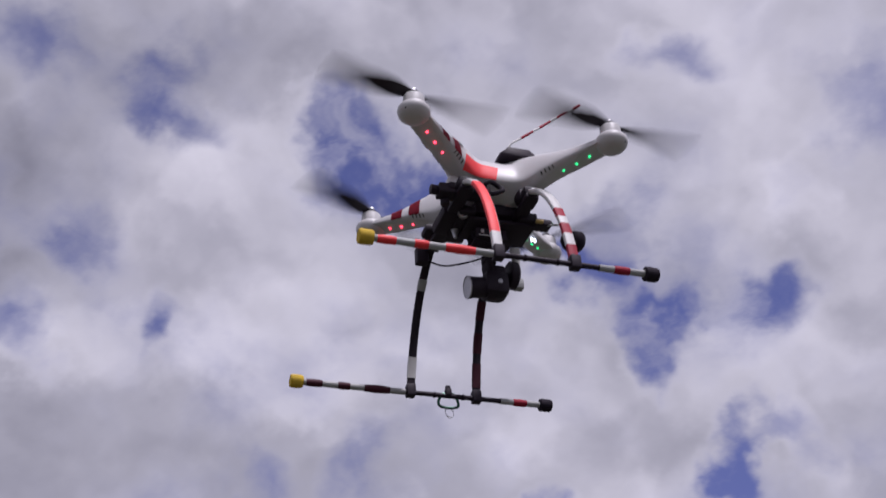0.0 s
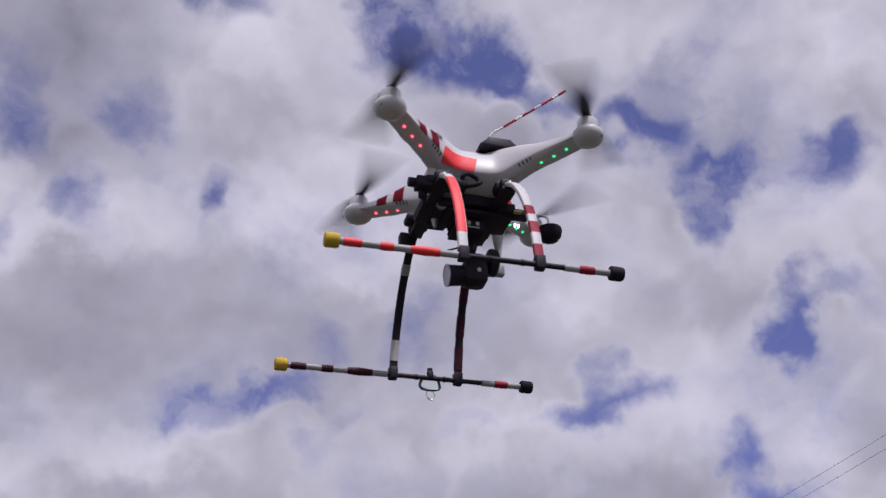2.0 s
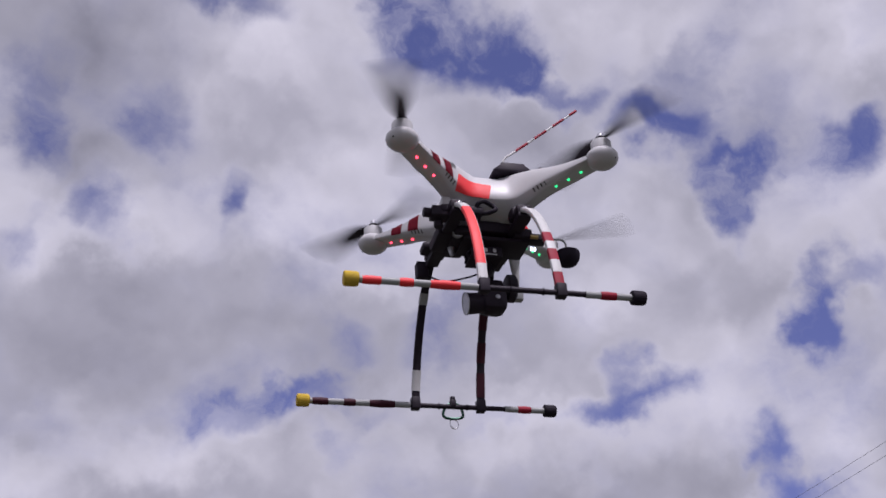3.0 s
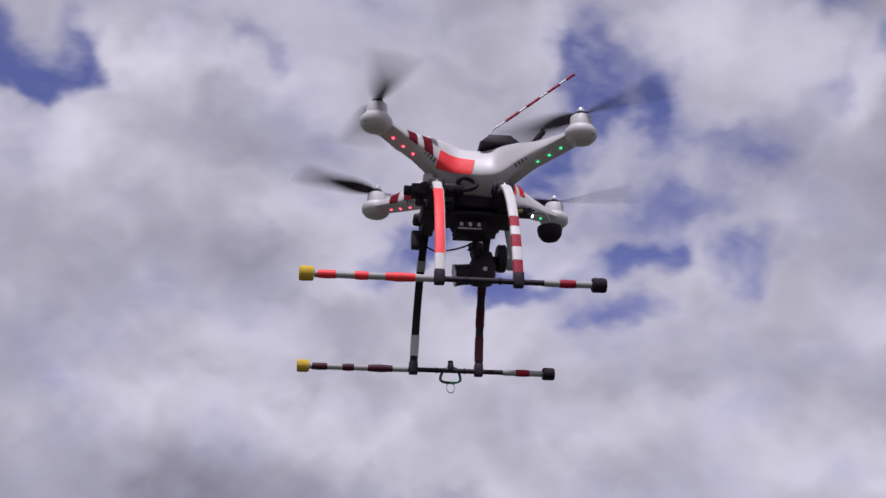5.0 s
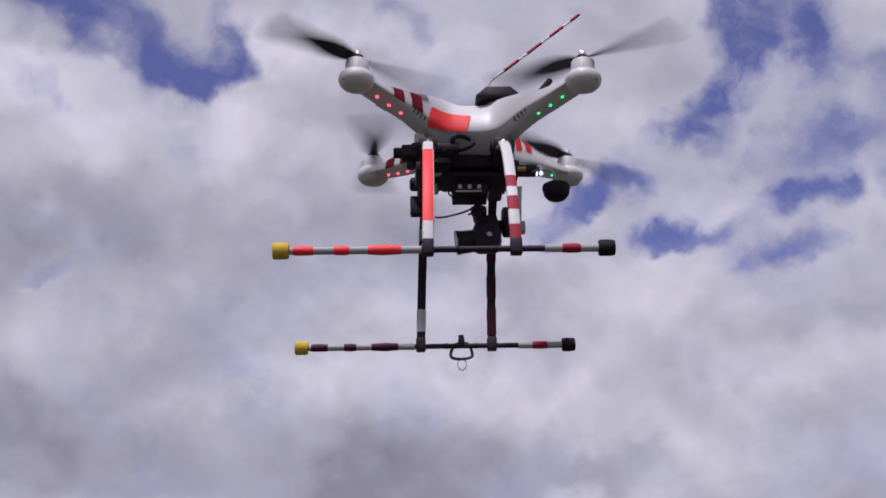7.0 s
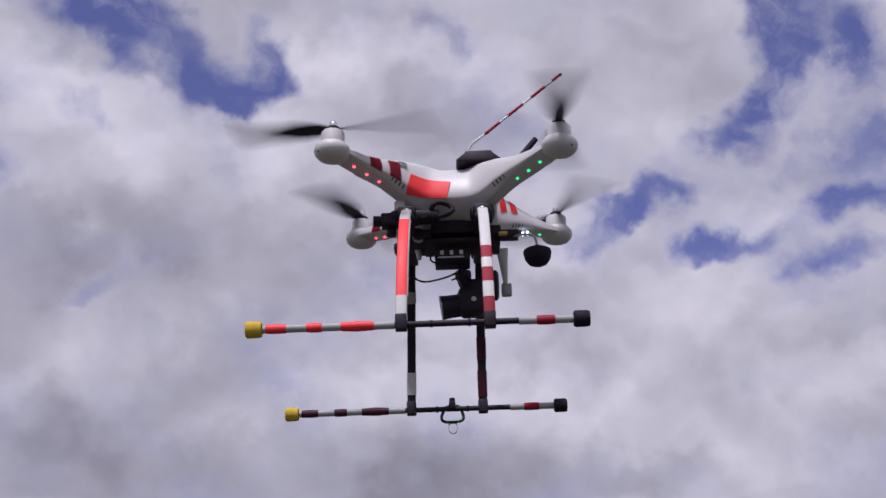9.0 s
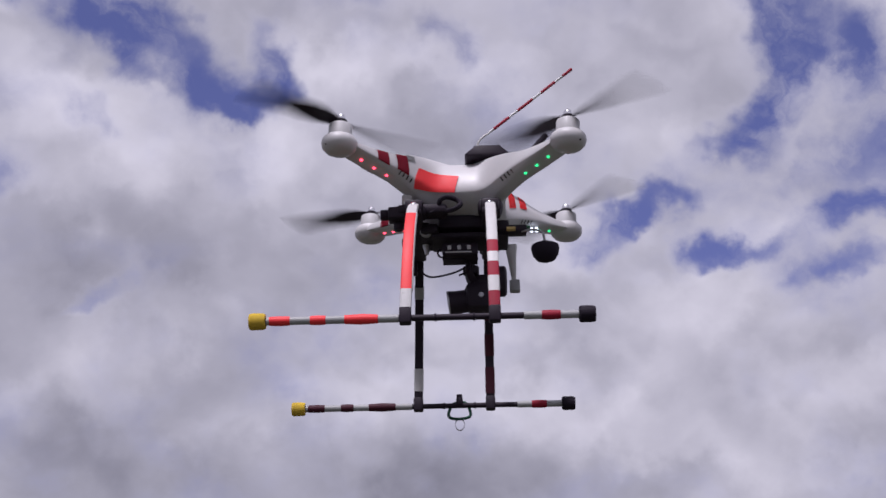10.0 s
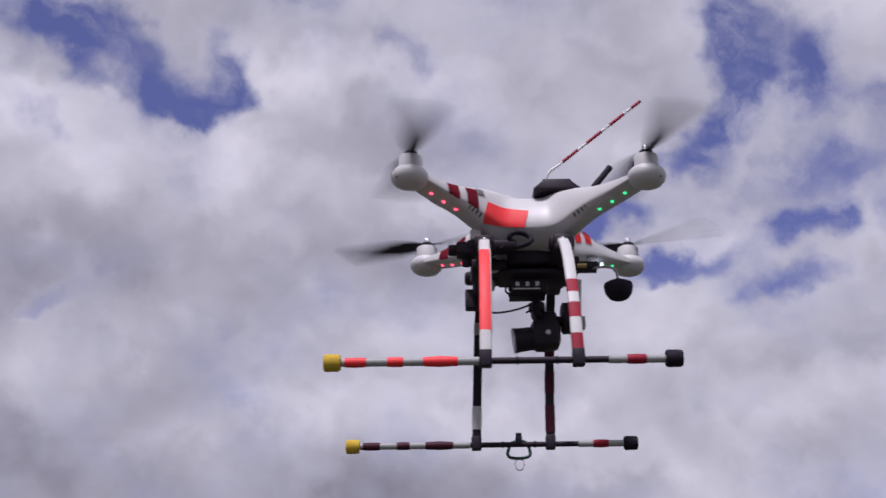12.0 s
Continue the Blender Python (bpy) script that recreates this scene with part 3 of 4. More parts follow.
# ---- landing gear ----
def leg_line(x0, x1, y0, y1, z0, z1, n=48):
    """From the mount outwards and down in an arch to the skid."""
    pts = []
    for i in range(n + 1):
        a = i / n * math.pi / 2
        f = math.sin(a) * 0.72 + (i / n) * 0.28
        g = (1 - math.cos(a)) * 0.62 + (i / n) * 0.38
        pts.append(Vector((x0 + (x1 - x0) * i / n, y0 + (y1 - y0) * f, z0 + (z1 - z0) * g)))
    return pts


SKIDS = {-1: (-0.1595, -0.1965), 1: (0.1665, -0.1970)}
LEG_X = {(-1, -1): (-0.0535, -0.0588), (1, -1): (0.0305, 0.0298), (-1, 1): (-0.0535, -0.0604), (1, 1): (0.0290, 0.0281)}
BANDS = {
    (-1, -1): [(0.0, 0.27, TAPE), (0.27, 0.86, ORANGE), (0.86, 0.955, TAPE)],
    (1, -1): [(0.0, 0.56, TAPE), (0.56, 0.645, RED), (0.645, 0.71, TAPE), (0.71, 0.80, RED), (0.80, 0.87, TAPE), (0.87, 0.955, RED)],
    (-1, 1): [(0.29, 0.38, GREYTAPE), (0.80, 0.92, TAPE)],
    # red stripes deepened to maroon: the inner face's shade is put into the colour
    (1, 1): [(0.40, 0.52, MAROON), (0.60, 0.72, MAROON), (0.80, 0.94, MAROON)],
}
NAMES = {TAPE: "white tape wrap", ORANGE: "fluorescent red tape wrap", RED: "red tape wrap", MAROON: "dark red tape wrap", GREYTAPE: "grey tape wrap"}
for sy in (-1, 1):
    y1, zs = SKIDS[sy]
    for sx in (-1, 1):
        x0, x1 = LEG_X[sx, sy]
        line = leg_line(x0, x1, sy * 0.068, y1, -0.034, zs)
        leg = part("leg", sweep(line, strip(0.0105, 0.0052), up=(1, 0, 0)), BLACK, drone, "black curved landing leg")
        n = len(line) - 1
        for a, b, mat in BANDS[sx, sy]:
            i, j = round(a * n), round(b * n)
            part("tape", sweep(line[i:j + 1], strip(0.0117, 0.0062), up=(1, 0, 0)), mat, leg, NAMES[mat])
        if (sx, sy) == (-1, -1):
            # the white edge beside the red strip
            part("tape", sweep([p + Vector((0.0045, 0.0012, 0)) for p in line[12:round(0.86 * n) + 1]], strip(0.0046, 0.0064), up=(1, 0, 0)), TAPE, leg, NAMES[TAPE])
        fitting = rbox(0.0118, 0.0120, 0.0165, 0.0015, Matrix.Translation((x1, y1, zs + 0.0022)))
        part("skid_fitting", fitting, BLACK, drone, "black moulded leg socket")
        part("leg_mount", rbox(0.020, 0.018, 0.012, 0.003, Matrix.Translation((x0, sy * 0.062, -0.032))), BLACK, drone, "black leg mount block")
        part("leg_bolt", lathe([(0, 0), (0.003, 0), (0.0032, 0.002), (0.002, 0.0035), (0, 0.004)], 12,
             Matrix.Translation((x0, sy * 0.0715, -0.034)) @ Matrix.Rotation(radians(90 * -sy), 4, "X")), SILVER, leg, "bright bolt head")

FRONT = [(-0.1955, -0.1925, "w"), (-0.1925, -0.172, "r"), (-0.172, -0.152, "w"), (-0.152, -0.1366, "r"), (-0.1366, -0.118, "w"), (-0.118, -0.0848, "R"), (-0.0848, -0.0645, "w")]
REAR = [(0.0575, 0.0750, "w"), (0.0750, 0.0935, "d"), (0.0935, 0.1115, "w")]
for sy in (-1, 1):
    y, z = SKIDS[sy]
    sh = -0.0008 if sy < 0 else -0.0035
    skid = part("skid", lathe([(0, 0), (0.0032, 0), (0.0032, 0.312), (0, 0.312)], 16, along_x(-0.196 + sh, 0, y, z)), BLACK, drone, "black skid tube")
    for x0, x1, kind in FRONT + REAR:
        x0, x1 = x0 + sh * (1 if x1 < 0 else -1), x1 + sh * (1 if x1 < 0 else -1)
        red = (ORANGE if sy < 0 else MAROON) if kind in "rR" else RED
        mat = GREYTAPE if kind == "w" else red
        L_ = x1 - x0
        if kind == "w":
            prof = [(0, 0), (0.0040, 0), (0.0040, L_), (0, L_)]
        else:
            f = 0.0007 if kind == "R" else 0.0003
            prof = [(0, 0), (0.0043, 0), (0.0046, L_ * 0.1), (0.0046 + f, L_ * 0.5), (0.0046, L_ * 0.9), (0.0043, L_), (0, L_)]
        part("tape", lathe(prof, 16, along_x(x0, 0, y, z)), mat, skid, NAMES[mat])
    cap = [(0, 0), (0.0070, 0), (0.0082, 0.0010), (0.0085, 0.0030), (0.0083, 0.0135), (0.0074, 0.0160), (0.0048, 0.0162), (0.0048, 0.0150), (0, 0.0150)]
    part("end_cap", lathe(cap, 24, along_x(-0.2125 + sh, 0, y, z)), YELLOW, skid, "yellow foam end cap")
    part("end_cap", lathe(cap, 24, along_x(0.1120 - sh, 0, y, z)), RUBBER, skid, "black rubber end cap")

for x in (-0.0535, 0.0300):
    bar = rbox(0.017, 0.142, 0.007, 0.002, Matrix.Translation((x, 0.0, -0.0405)))
    for sy in (-1, 1):
        rbox(0.022, 0.022, 0.013, 0.004, Matrix.Translation((x + 0.002, sy * 0.050, -0.034)), bar)
    part("gear_crossbar", bar, BLACK, drone, "black crossbar under the body")
# leg mounts' black shoes, made larger to stand in for shade along the belly
for sy in (-1, 1):
    part("gear_shoe_and_shade", rbox(0.056, 0.024, 0.011, 0.004, Matrix.Translation((-0.045, sy * 0.046, -0.0310))), BLACK, drone, "black gear shoe, enlarged for the shade against the belly")
    part("gear_shoe_and_shade", rbox(0.028, 0.022, 0.017, 0.006, Matrix.Translation((0.031, sy * 0.050, -0.0300))), BLACK, drone, "black gear shoe, enlarged for the shade against the belly")

# carabiner and split ring on the far skid
y, z = SKIDS[1]
cx = -0.0100
part("cable_clip", rbox(0.008, 0.009, 0.010, 0.0015, Matrix.Translation((cx, y, z + 0.0045))), BLACK, drone, "black clip on the skid")
part("clip_knob", lathe([(0, 0), (0.0032, 0), (0.0036, 0.001), (0.0036, 0.0055), (0, 0.006)], 14, Matrix.Translation((cx, y, z + 0.008))), BLACK, drone, "black knob")
ring_pts = [(-0.0090, 0.002), (-0.0135, -0.009), (-0.0112, -0.0150), (0.0, -0.0165), (0.0110, -0.0145), (0.0132, -0.009), (0.0090, 0.002), (0.0, 0.0045)]
loop = arc_line([Vector((cx + a, y + 0.001, z + b)) for a, b in ring_pts + ring_pts[:1]], 48)[:-1]
carabiner = part("carabiner", sweep(loop, circle(0.0019, 8), up=(0, 1, 0), closed=True), GREEN_ANODISED, drone, "dark green carabiner hanging from the skid")
split = [Vector((cx + 0.0055 * math.cos(a), y + 0.002 * math.sin(a), z - 0.024 + 0.0075 * math.sin(a))) for a in [2 * math.pi * k / 24 for k in range(24)]]
part("split_ring", sweep(split, circle(0.0008, 6), up=(0, 1, 0), closed=True), SILVER, carabiner, "thin steel split ring")

for sy in (-1, 1):
    y, z = SKIDS[sy]
    for x in (-0.030, 0.008):
        part("cable_tie", lathe([(0.0033, 0), (0.0040, 0.0002), (0.0040, 0.0022), (0.0033, 0.0024)], 14, along_x(x, 0, y, z)), RUBBER, drone, "black cable tie")

# ---- slung equipment ----
plate = bmesh.new()
rbox(0.086, 0.046, 0.005, 0.001, Matrix.Translation((0.008, 0.0, -0.0495)), plate)
rbox(0.020, 0.060, 0.010, 0.002, Matrix.Translation((-0.038, 0.0, -0.043)), plate)
rbox(0.024, 0.062, 0.012, 0.002, Matrix.Translation((0.040, 0.0, -0.042)), plate)
# added filler block: its black stands in for shade on the white belly
part("belly_shade_block", rbox(0.064, 0.052, 0.016, 0.003, Matrix.Translation((0.004, 0.0, -0.0340))), BLACK, drone, "added black block for the shade under the belly")
part("mounting_plate", plate, BLACK, drone, "black mounting plate under the body")
lower = bmesh.new()
rbox(0.040, 0.034, 0.0025, 0.0008, Matrix.Translation((-0.004, 0.004, -0.0685)), lower)
rbox(0.040, 0.0025, 0.013, 0.0008, Matrix.Translation((-0.004, -0.012, -0.0625)), lower)
part("damper_plate", lower, BLACK, drone, "black damper plate")
for dx in (-0.016, -0.005, 0.006):
    part("plate_slot", rbox(0.0042, 0.0014, 0.0052, 0.0005, Matrix.Translation((dx, -0.0136, -0.0615))), TAPE, drone, "pale spacer")
part("plate_edge", rbox(0.030, 0.0014, 0.0016, 0.0004, Matrix.Translation((-0.006, -0.0136, -0.0672))), TAPE, drone, "pale plate edge")
for dx in (-0.02, 0.012):
    part("damper_ball", lathe([(0, -0.008), (0.0035, -0.007), (0.005, -0.004), (0.0035, 0), (0.005, 0.004), (0.0035, 0.007), (0, 0.008)], 14,
         Matrix.Translation((dx, 0.018, -0.059))), RUBBER, drone, "black rubber damper")

gimbal = part("gimbal_yoke", sweep(arc_line([(0.008, 0.030, -0.062), (0.006, 0.032, -0.076), (0.014, 0.046, -0.084), (0.034, 0.050, -0.084), (0.046, 0.048, -0.092)], 24),
              strip(0.018, 0.009), up=(0, 1, 0)), BLACK, drone, "black gimbal arm")
part("gimbal_motor", lathe([(0, 0), (0.015, 0), (0.0182, 0.002), (0.0182, 0.011), (0.0150, 0.0135), (0, 0.014)], 28,
     Matrix.Translation((0.036, 0.046, -0.0815)) @ Matrix.Rotation(radians(90), 4, "Y")), BLACK, gimbal, "black round gimbal motor")
part("gimbal_motor", lathe([(0, 0), (0.0085, 0), (0.0095, 0.0015), (0.0095, 0.009), (0, 0.010)], 24, Matrix.Translation((0.008, 0.034, -0.077))), BLACK, gimbal, "black round gimbal motor")
TILT = Matrix.Translation((0.0125, 0.045, -0.1040)) @ Matrix.Rotation(radians(-97), 4, "Y")
body = bmesh.new()
rbox(0.034, 0.034, 0.034, 0.009, Matrix.Translation((0.017, 0.045, -0.1020)), body)
lathe([(0, -0.020), (0.0120, -0.019), (0.0160, -0.014), (0.0170, 0.0), (0.0160, 0.008), (0.0130, 0.010), (0, 0.010)], 28, TILT, body)
rbox(0.020, 0.020, 0.016, 0.004, Matrix.Translation((0.020, 0.042, -0.0840)), body)
camera_body = part("slung_camera", body, BLACK, drone, "black slung video camera")
part("lens_barrel", lathe([(0, 0.006), (0.0125, 0.006), (0.0132, 0.009), (0.0138, 0.026), (0.0146, 0.031), (0.0130, 0.0313), (0.0124, 0.026), (0, 0.0255)], 30, TILT), BLACK, camera_body, "black lens barrel")
part("lens_ring", lathe([(0.0126, 0.0282), (0.0126, 0.0302), (0.0110, 0.0276), (0.0106, 0.0260), (0.0126, 0.0260)], 30, TILT), REFLECTOR, camera_body, "silvery lens ring")
part("front_rim", lathe([(0.0131, 0.0308), (0.0147, 0.0308), (0.0147, 0.0322), (0.0137, 0.0325), (0.0131, 0.0318)], 30, TILT), ALLOY, camera_body, "worn metal lens rim")
part("lens_glass", lathe([(0, 0.0292), (0.0035, 0.0289), (0.0070, 0.0280), (0.0108, 0.0262), (0, 0.0258)], 24, TILT), GLASS, camera_body, "dark lens glass")
part("camera_button", lathe([(0, 0), (0.0032, 0), (0.0030, 0.0016), (0, 0.0022)], 14,
     Matrix.Translation((0.019, 0.0282, -0.1040)) @ Matrix.Rotation(radians(90), 4, "X")), ALLOY, camera_body, "small metal knob")

# white strut with a grey box at its foot
strut = bmesh.new()
sweep([(0.0565, 0.060, -0.030), (0.0575, 0.062, -0.050), (0.0590, 0.066, -0.074)], lambda u: strip(0.0145 - 0.0095 * u, 0.010 - 0.004 * u), up=(1, 0, 0), bm=strut)
strut_part = part("strut", strut, OFFWHITE, drone, "off-white tapering strut")
part("strut_box", rbox(0.0122, 0.0110, 0.0145, 0.0016, Matrix.Translation((0.0597, 0.067, -0.0800))), GREYTAPE, strut_part, "grey sensor box")

# cloverleaf aerial under its cover
stem = arc_line([(0.066, -0.026, -0.049), (0.080, -0.034, -0.051), (0.0885, -0.042, -0.058), (0.0905, -0.0425, -0.070)], 20)
aerial = part("aerial_stem", sweep(stem, circle(0.0014, 8), up=(0, 1, 0)), GREYTAPE, drone, "bent aerial lead")
part("aerial_collar", lathe([(0, 0), (0.003, 0), (0.003, 0.005), (0, 0.005)], 12, Matrix.Translation((0.0905, -0.0425, -0.0735))), BLACK, aerial)
part("aerial_cover", lathe([(0, 0.0), (0.0125, -0.0006), (0.0152, -0.0022), (0.0158, -0.0050), (0.0143, -0.0125), (0.0105, -0.0180), (0.0050, -0.0205), (0, -0.0210)], 32,
     Matrix.Translation((0.0905, -0.0425, -0.0725))), RUBBER, aerial, "black bowl-shaped aerial cover")
# video transmitter with two lit lamps
tx = part("transmitter", rbox(0.026, 0.018, 0.008, 0.0012, Matrix.Translation((0.059, -0.020, -0.0455))), BLACK, drone, "black transmitter box")
part("circuit_board", rbox(0.020, 0.012, 0.0016, 0.0003, Matrix.Translation((0.066, -0.018, -0.0420))), CIRCUIT, tx, "green circuit board edge")
for lx, ly, lz in ((0.0825, 0.0600, -0.0125), (0.0885, 0.0640, -0.0105)):
    part("white_lamp", lathe([(0, -0.0014), (0.0012, -0.0010), (0.0016, 0), (0.0016, 0.004), (0, 0.004)], 12, Matrix.Translation((lx, ly, lz))), LED_WHITE, drone, "lit white lamp")
part("connector", lathe([(0, 0), (0.0026, 0), (0.0026, 0.010), (0, 0.010)], 12, along_x(0.049, 0, -0.030, -0.0475)), GOLD, tx, "brass aerial connector")

# forward-looking sight camera on the near front corner
sight = bmesh.new()
rbox(0.026, 0.020, 0.014, 0.002, Matrix.Translation((-0.070, -0.046, -0.0345)), sight)
sight_cam = part("sight_camera", sight, BLACK, drone, "small black sight camera")
part("sight_lens", lathe([(0, 0), (0.0055, 0), (0.0062, 0.001), (0.0062, 0.0095), (0.0050, 0.010), (0, 0.009)], 20, Matrix.Translation((-0.082, -0.046, -0.0340)) @ Matrix.Rotation(radians(-90), 4, "Y")), BLACK, sight_cam, "black lens tube")
part("white_block", rbox(0.012, 0.016, 0.012, 0.002, Matrix.Translation((-0.062, -0.042, -0.0165))), OFFWHITE, drone, "pale plastic bracket")
part("sight_knob", lathe([(0, 0), (0.0050, 0), (0.0056, 0.001), (0.0056, 0.007), (0, 0.008)], 18, Matrix.Translation((-0.072, -0.040, -0.0500))), BLACK, sight_cam, "black clamp knob")
# small swivel eye and its cone under the nose
eye_part = part("swivel_eye", lathe([(0, 0), (0.0065, 0), (0.0072, 0.0012), (0.0072, 0.006), (0.006, 0.007), (0, 0.0072)], 22,
     Matrix.Translation((-0.042, -0.0165, -0.0425)) @ Matrix.Rotation(radians(105), 4, "X")), ALLOY, drone, "grey metal swivel eye")
part("eye_glass", lathe([(0, 0.0078), (0.0046, 0.0074), (0.0050, 0.0066), (0, 0.0066)], 18,
     Matrix.Translation((-0.042, -0.0165, -0.0425)) @ Matrix.Rotation(radians(105), 4, "X")), GLASS, eye_part, "dark glass")
part("cone_weight", lathe([(0, -0.013), (0.0022, -0.0125), (0.0032, -0.008), (0.0050, -0.002), (0.0060, 0.003), (0.0045, 0.006), (0, 0.0065)], 18,
     Matrix.Translation((-0.0425, 0.012, -0.0465))), ALLOY, drone, "grey tapered metal fitting")
part("nose_bracket", rbox(0.030, 0.050, 0.016, 0.005, Matrix.Translation((-0.052, 0.006, -0.038))), BLACK, drone, "black nose bracket")

# coiled cable by the near panel
coil = [Vector((-0.014 + 0.012 * math.cos(a), -0.056 + 0.003 * math.sin(a * 2), -0.0265 + 0.0080 * math.sin(a))) for a in [2 * math.pi * k / 30 for k in range(30)]]
part("cable_coil", sweep(coil, circle(0.0029, 8), up=(0, 1, 0), closed=True), RUBBER, drone, "coiled black cable")
part("cable", sweep(arc_line([(-0.025, -0.056, -0.027), (-0.034, -0.056, -0.036), (-0.042, -0.053, -0.034), (-0.050, -0.050, -0.037)], 18), circle(0.0016, 8), up=(0, 1, 0)), RUBBER, drone, "black cable")
# switch box on the far front leg and the cable from it to the camera
part("switch_box", rbox(0.016, 0.014, 0.024, 0.002, Matrix.Translation((-0.0640, 0.083, -0.0440))), BLACK, drone, "black box strapped to the leg")
part("cable", sweep(arc_line([(-0.056, 0.083, -0.050), (-0.040, 0.066, -0.066), (-0.016, 0.044, -0.071), (0.0, 0.030, -0.070), (0.004, 0.030, -0.066)], 30), circle(0.0012, 8), up=(0, 0, 1)), RUBBER, drone, "black camera cable")
part("cable", sweep(arc_line([(-0.016, -0.010, -0.060), (-0.028, -0.012, -0.064), (-0.027, -0.010, -0.071), (-0.010, -0.006, -0.073), (0.004, 0.004, -0.070), (0.006, 0.010, -0.080), (-0.006, 0.012, -0.086)], 36), circle(0.0011, 8), up=(0, 1, 0)), RUBBER, drone, "black looped cable")


# ---- utility pole and cables beyond the field ----
pole = new("utility_pole")
pole.matrix_world = pose(21.96, 11.94, 0, 0, 0, -61.5)
tagged(pole, label="weathered timber utility pole with a hooked insulator", category="pole")
part("shaft", lathe([(0.17, 0.0), (0.165, 1.0), (0.125, 8.2), (0.118, 8.5), (0.122, 8.55), (0.118, 8.62), (0.0, 8.66)], 24), TIMBER, pole)
hook = part("hook", sweep(arc_line([(0.10, 0, 8.32), (0.17, 0, 8.30), (0.22, 0, 8.16), (0.33, 0, 8.10), (0.42, 0, 8.16), (0.44, 0, 8.24)], 24), circle(0.018, 10), up=(0, 1, 0)), ALLOY, pole, "bent steel hook")
part("insulator", lathe([(0, -0.04), (0.05, -0.03), (0.085, 0.02), (0.06, 0.05), (0.09, 0.10), (0.065, 0.15), (0.075, 0.19), (0.03, 0.23), (0, 0.235)], 20, Matrix.Translation((0.44, 0, 8.24))), CERAMIC, hook, "brown ceramic insulator")
for off, name in ((0.0, "overhead_cable"), (0.42, "overhead_cable")):
    p0 = Vector((22.25 + off, 11.25 - off * 0.2, 8.42))
    p1 = Vector((11.6 + off, -4.3, 8.42))
    pts = []
    for i in range(41):
        u = i / 40
        p = p0.lerp(p1, u)
        p.z -= 0.12 * 4 * u * (1 - u)
        pts.append(p)
    cable = part(name, sweep(pts, circle(0.0035, 6), up=(0, 0, 1)), WIRE)
    tagged(cable, label="thin grey overhead cable hung from the utility pole", category="cable", group="overhead cables")


# seconds; place in metres and turn in degrees of the hovering drone
DRONE_ROWS = [
    (0.0, 1.0705, 0.6594, 2.5714, 1.74, -1.04, -36.22),
    (0.5, 1.0558, 0.7992, 2.5104, 0.99, -0.67, -35.49),
    (1.0, 1.0664, 0.8278, 2.4752, 0.51, 0.41, -35.36),
    (1.5, 1.1017, 0.8152, 2.4616, 0.15, -0.39, -37.5),
    (2.0, 1.1049, 0.8071, 2.4625, 0.14, 1.38, -35.48),
    (2.5, 1.0897, 0.819, 2.4481, -0.41, 2.17, -34.24),
    (3.0, 1.1058, 0.8191, 2.4257, -0.26, 0.1, -35.36),
    (3.5, 1.1256, 0.8017, 2.4, -0.14, -0.69, -36.89),
    (3.7, 1.1301, 0.8079, 2.401, -0.9, -2.32, -37.68),
    (4.1, 1.02, 0.954, 2.3843, -0.79, -2.04, -31.87),
    (4.5, 0.7167, 1.2225, 2.3498, -0.54, -1.45, -19.07),
    (4.9, 0.3467, 1.401, 2.318, -0.27, -0.92, -6.26),
    (5.3, 0.1633, 1.4478, 2.3045, -0.14, -0.69, -0.43),
    (5.5, 0.1251, 1.4152, 2.2991, -0.48, -0.77, 0.12),
    (6.0, 0.0945, 1.3494, 2.2878, -1.02, -0.86, 0.0),
    (6.5, 0.0943, 1.3272, 2.2718, 0.37, -0.63, 0.28),
    (7.0, 0.0749, 1.3237, 2.2551, -0.04, -0.09, 0.78),
    (7.2, 0.0626, 1.3322, 2.2447, 0.08, 0.05, 0.9),
    (7.6, 0.0539, 1.3338, 2.2374, 0.16, -0.07, 0.81),
    (8.0, 0.0348, 1.3376, 2.2212, 0.32, -0.34, 0.63),
    (8.4, 0.0158, 1.3415, 2.2048, 0.49, -0.61, 0.45),
    (8.8, 0.0072, 1.3433, 2.1974, 0.57, -0.73, 0.37),
    (9.0, 0.0064, 1.3393, 2.1971, -0.1, -0.44, 0.12),
    (9.5, -0.0038, 1.3351, 2.2002, 0.47, 0.92, -0.05),
    (10.0, 0.0101, 1.3266, 2.2054, -0.07, 0.33, -0.43),
    (10.5, 0.0301, 1.3146, 2.1921, 0.29, 1.0, -0.4),
    (11.0, 0.0382, 1.2925, 2.1754, 0.65, 0.6, 0.57),
    (11.5, 0.0698, 1.284, 2.1725, -0.62, 0.86, -0.43),
    (12.0, 0.1379, 1.2965, 2.1611, 0.02, 0.46, -1.4),
]


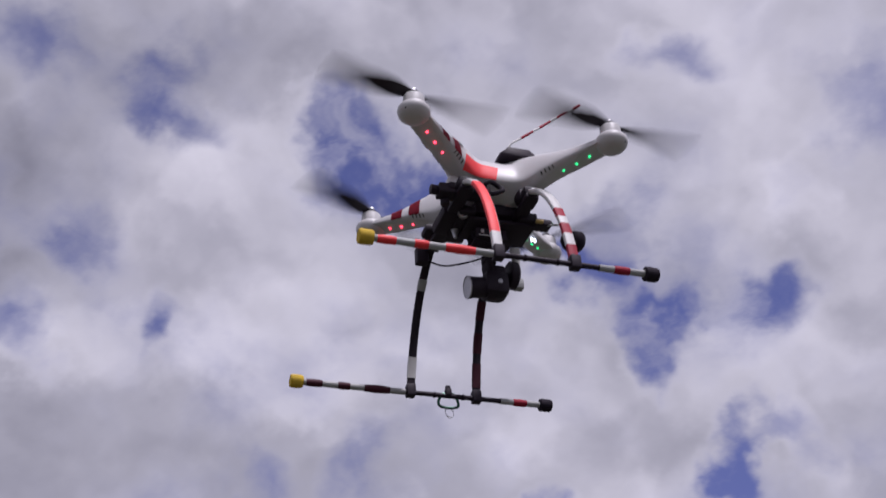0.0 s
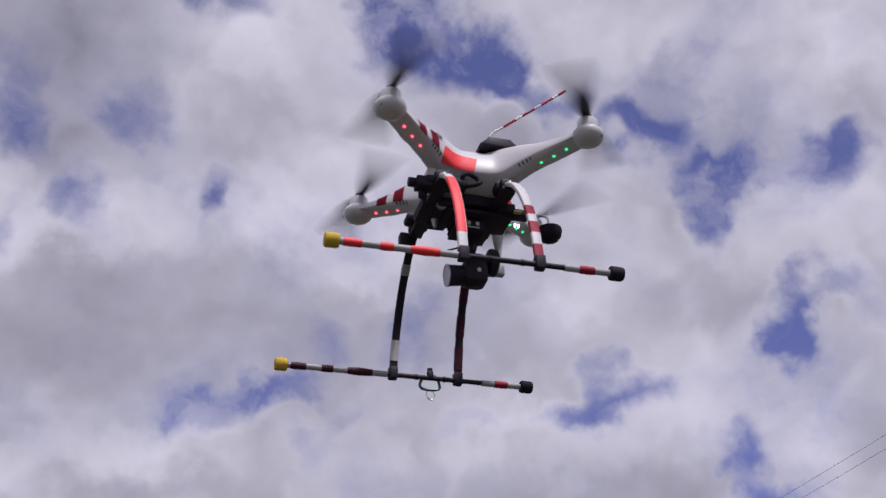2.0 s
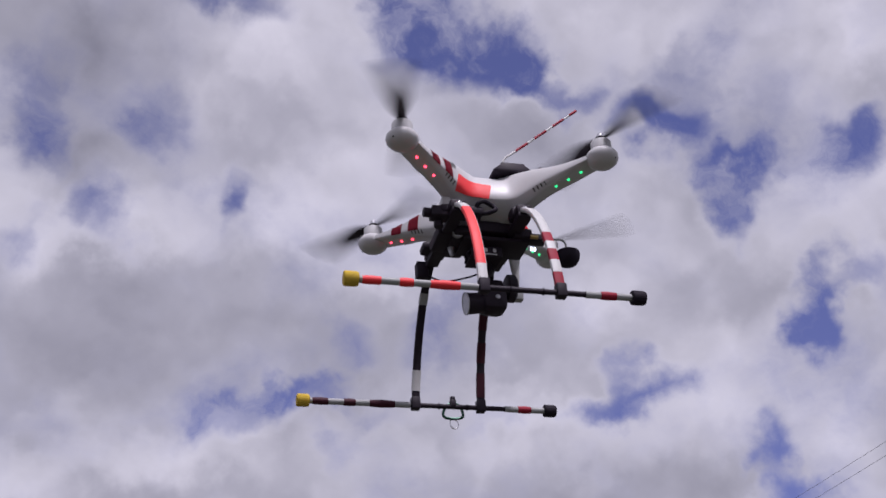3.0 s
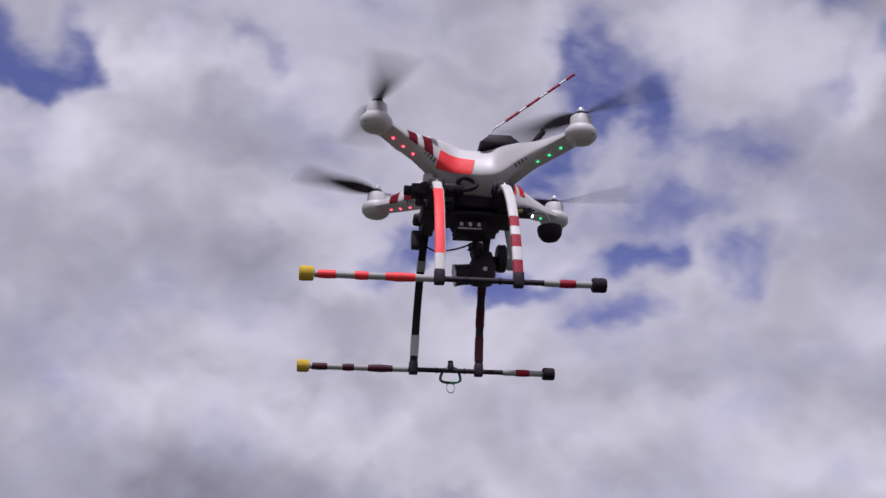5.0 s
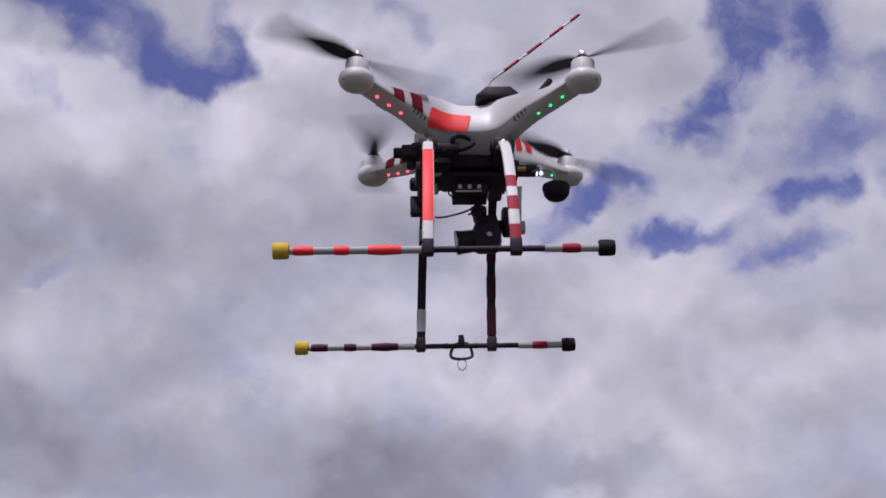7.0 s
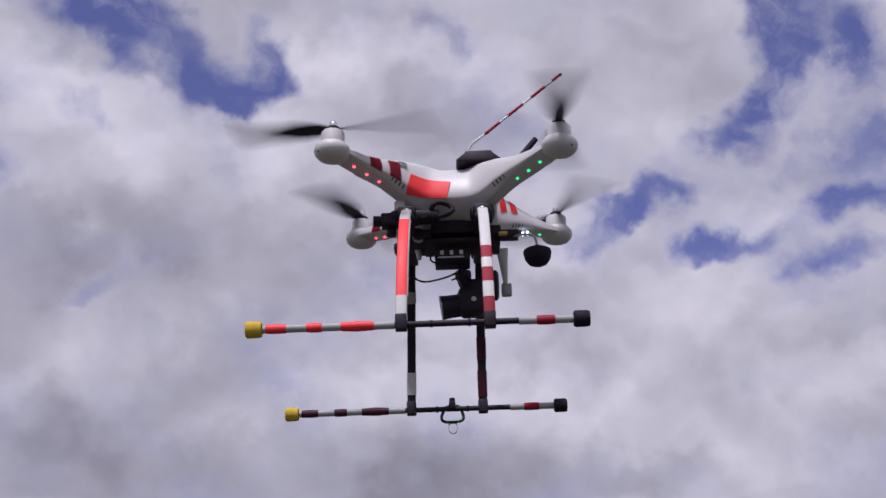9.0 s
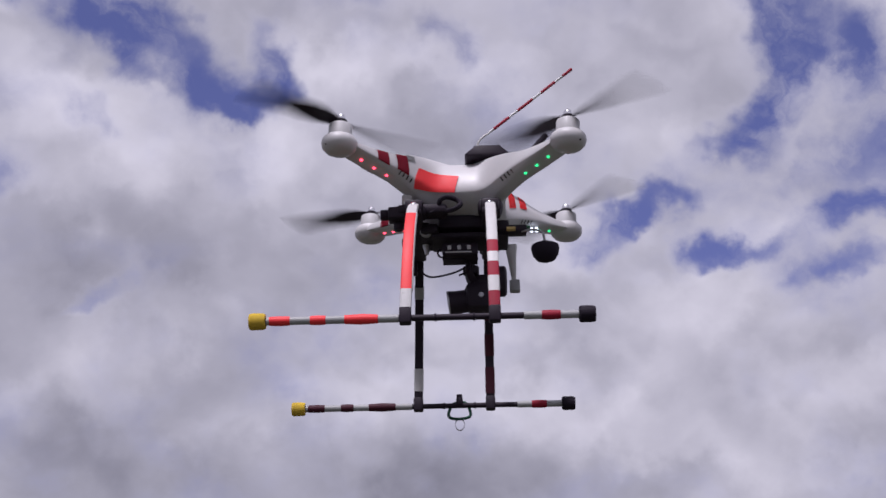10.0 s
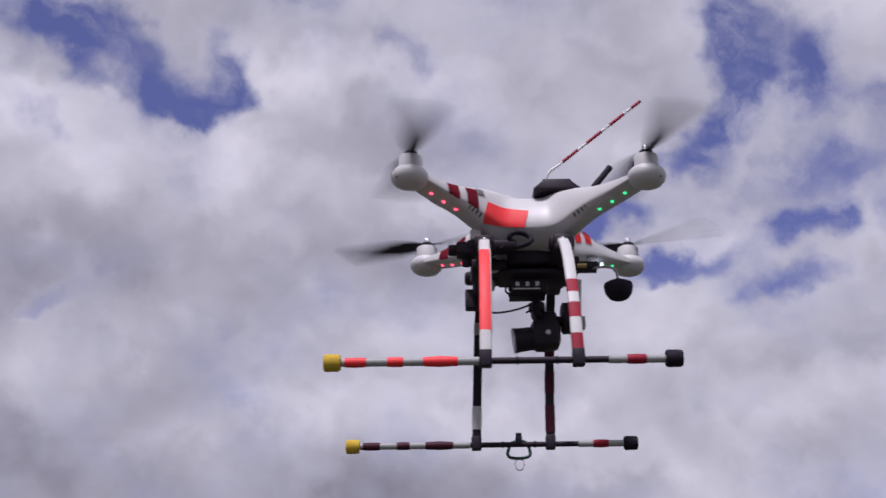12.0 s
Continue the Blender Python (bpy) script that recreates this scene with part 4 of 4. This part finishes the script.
# seconds and blade angles in degrees, by the motor's corner
BLADE_ANGLES = {
    (-1, -1): [(0.0, 13), (0.5, 74), (1.0, 28), (1.5, 3), (2.0, 96), (2.5, 40), (3.0, 74), (3.5, 97), (5.5, 42), (6.0, 136), (6.5, 44), (7.0, 39), (9.0, 173), (9.5, 129), (10.0, 42), (10.5, 34), (11.0, 7), (11.5, 0), (12.0, 101)],
    (1, -1): [(0.0, 10), (0.5, 88), (1.0, 154), (1.5, 18), (2.0, 61), (2.5, 158), (3.0, 112), (3.5, 157), (5.5, 10), (6.0, 79), (6.5, 8), (7.0, 146), (9.0, 88), (9.5, 37), (10.0, 138), (10.5, 152), (11.0, 127), (11.5, 31), (12.0, 103)],
    (-1, 1): [(0.0, 31), (0.5, 148), (1.0, 152), (1.5, 139), (2.0, 99), (2.5, 132), (3.0, 126), (3.5, 154), (5.5, 99), (6.0, 41), (6.5, 71), (7.0, 92), (9.0, 63), (9.5, 70), (10.0, 162), (10.5, 155), (11.0, 28), (11.5, 68), (12.0, 159)],
    (1, 1): [(0.0, 142), (0.5, 133), (1.0, 81), (1.5, 124), (2.0, 123), (2.5, 143), (3.0, 147), (3.5, 147), (5.5, 101), (6.0, 22), (6.5, 68), (7.0, 37), (9.0, 114), (9.5, 93), (10.0, 129), (10.5, 28), (11.0, 107), (11.5, 147), (12.0, 149)],
}



def motions():
    walk(drone, [(t, pose(x, y, z, rx, ry, rz)) for t, x, y, z, rx, ry, rz in DRONE_ROWS])
    for prop, sx, sy in propellers:
        # neighbouring propellers turn against each other, by about 80 degrees a thirtieth of a second
        way = 1 if sx * sy > 0 else -1
        known = BLADE_ANGLES[sx, sy]
        turn = known[0][1]
        rows = [(0.0, BODY @ pose(sx * HALF, sy * HALF, 0.0372, 0, 0, turn))]
        for (t0, _), (t1, a1) in zip(known, known[1:]):
            n = round((t1 - t0) * FPS)
            goal = turn + way * 80.0 * n
            goal += (a1 - goal + 90) % 180 - 90
            for k in range(1, n + 1):
                rows.append((t0 + k / FPS, BODY @ pose(sx * HALF, sy * HALF, 0.0372, 0, 0, turn + (goal - turn) * k / n)))
            turn = goal
        walk(prop, rows)


motions()
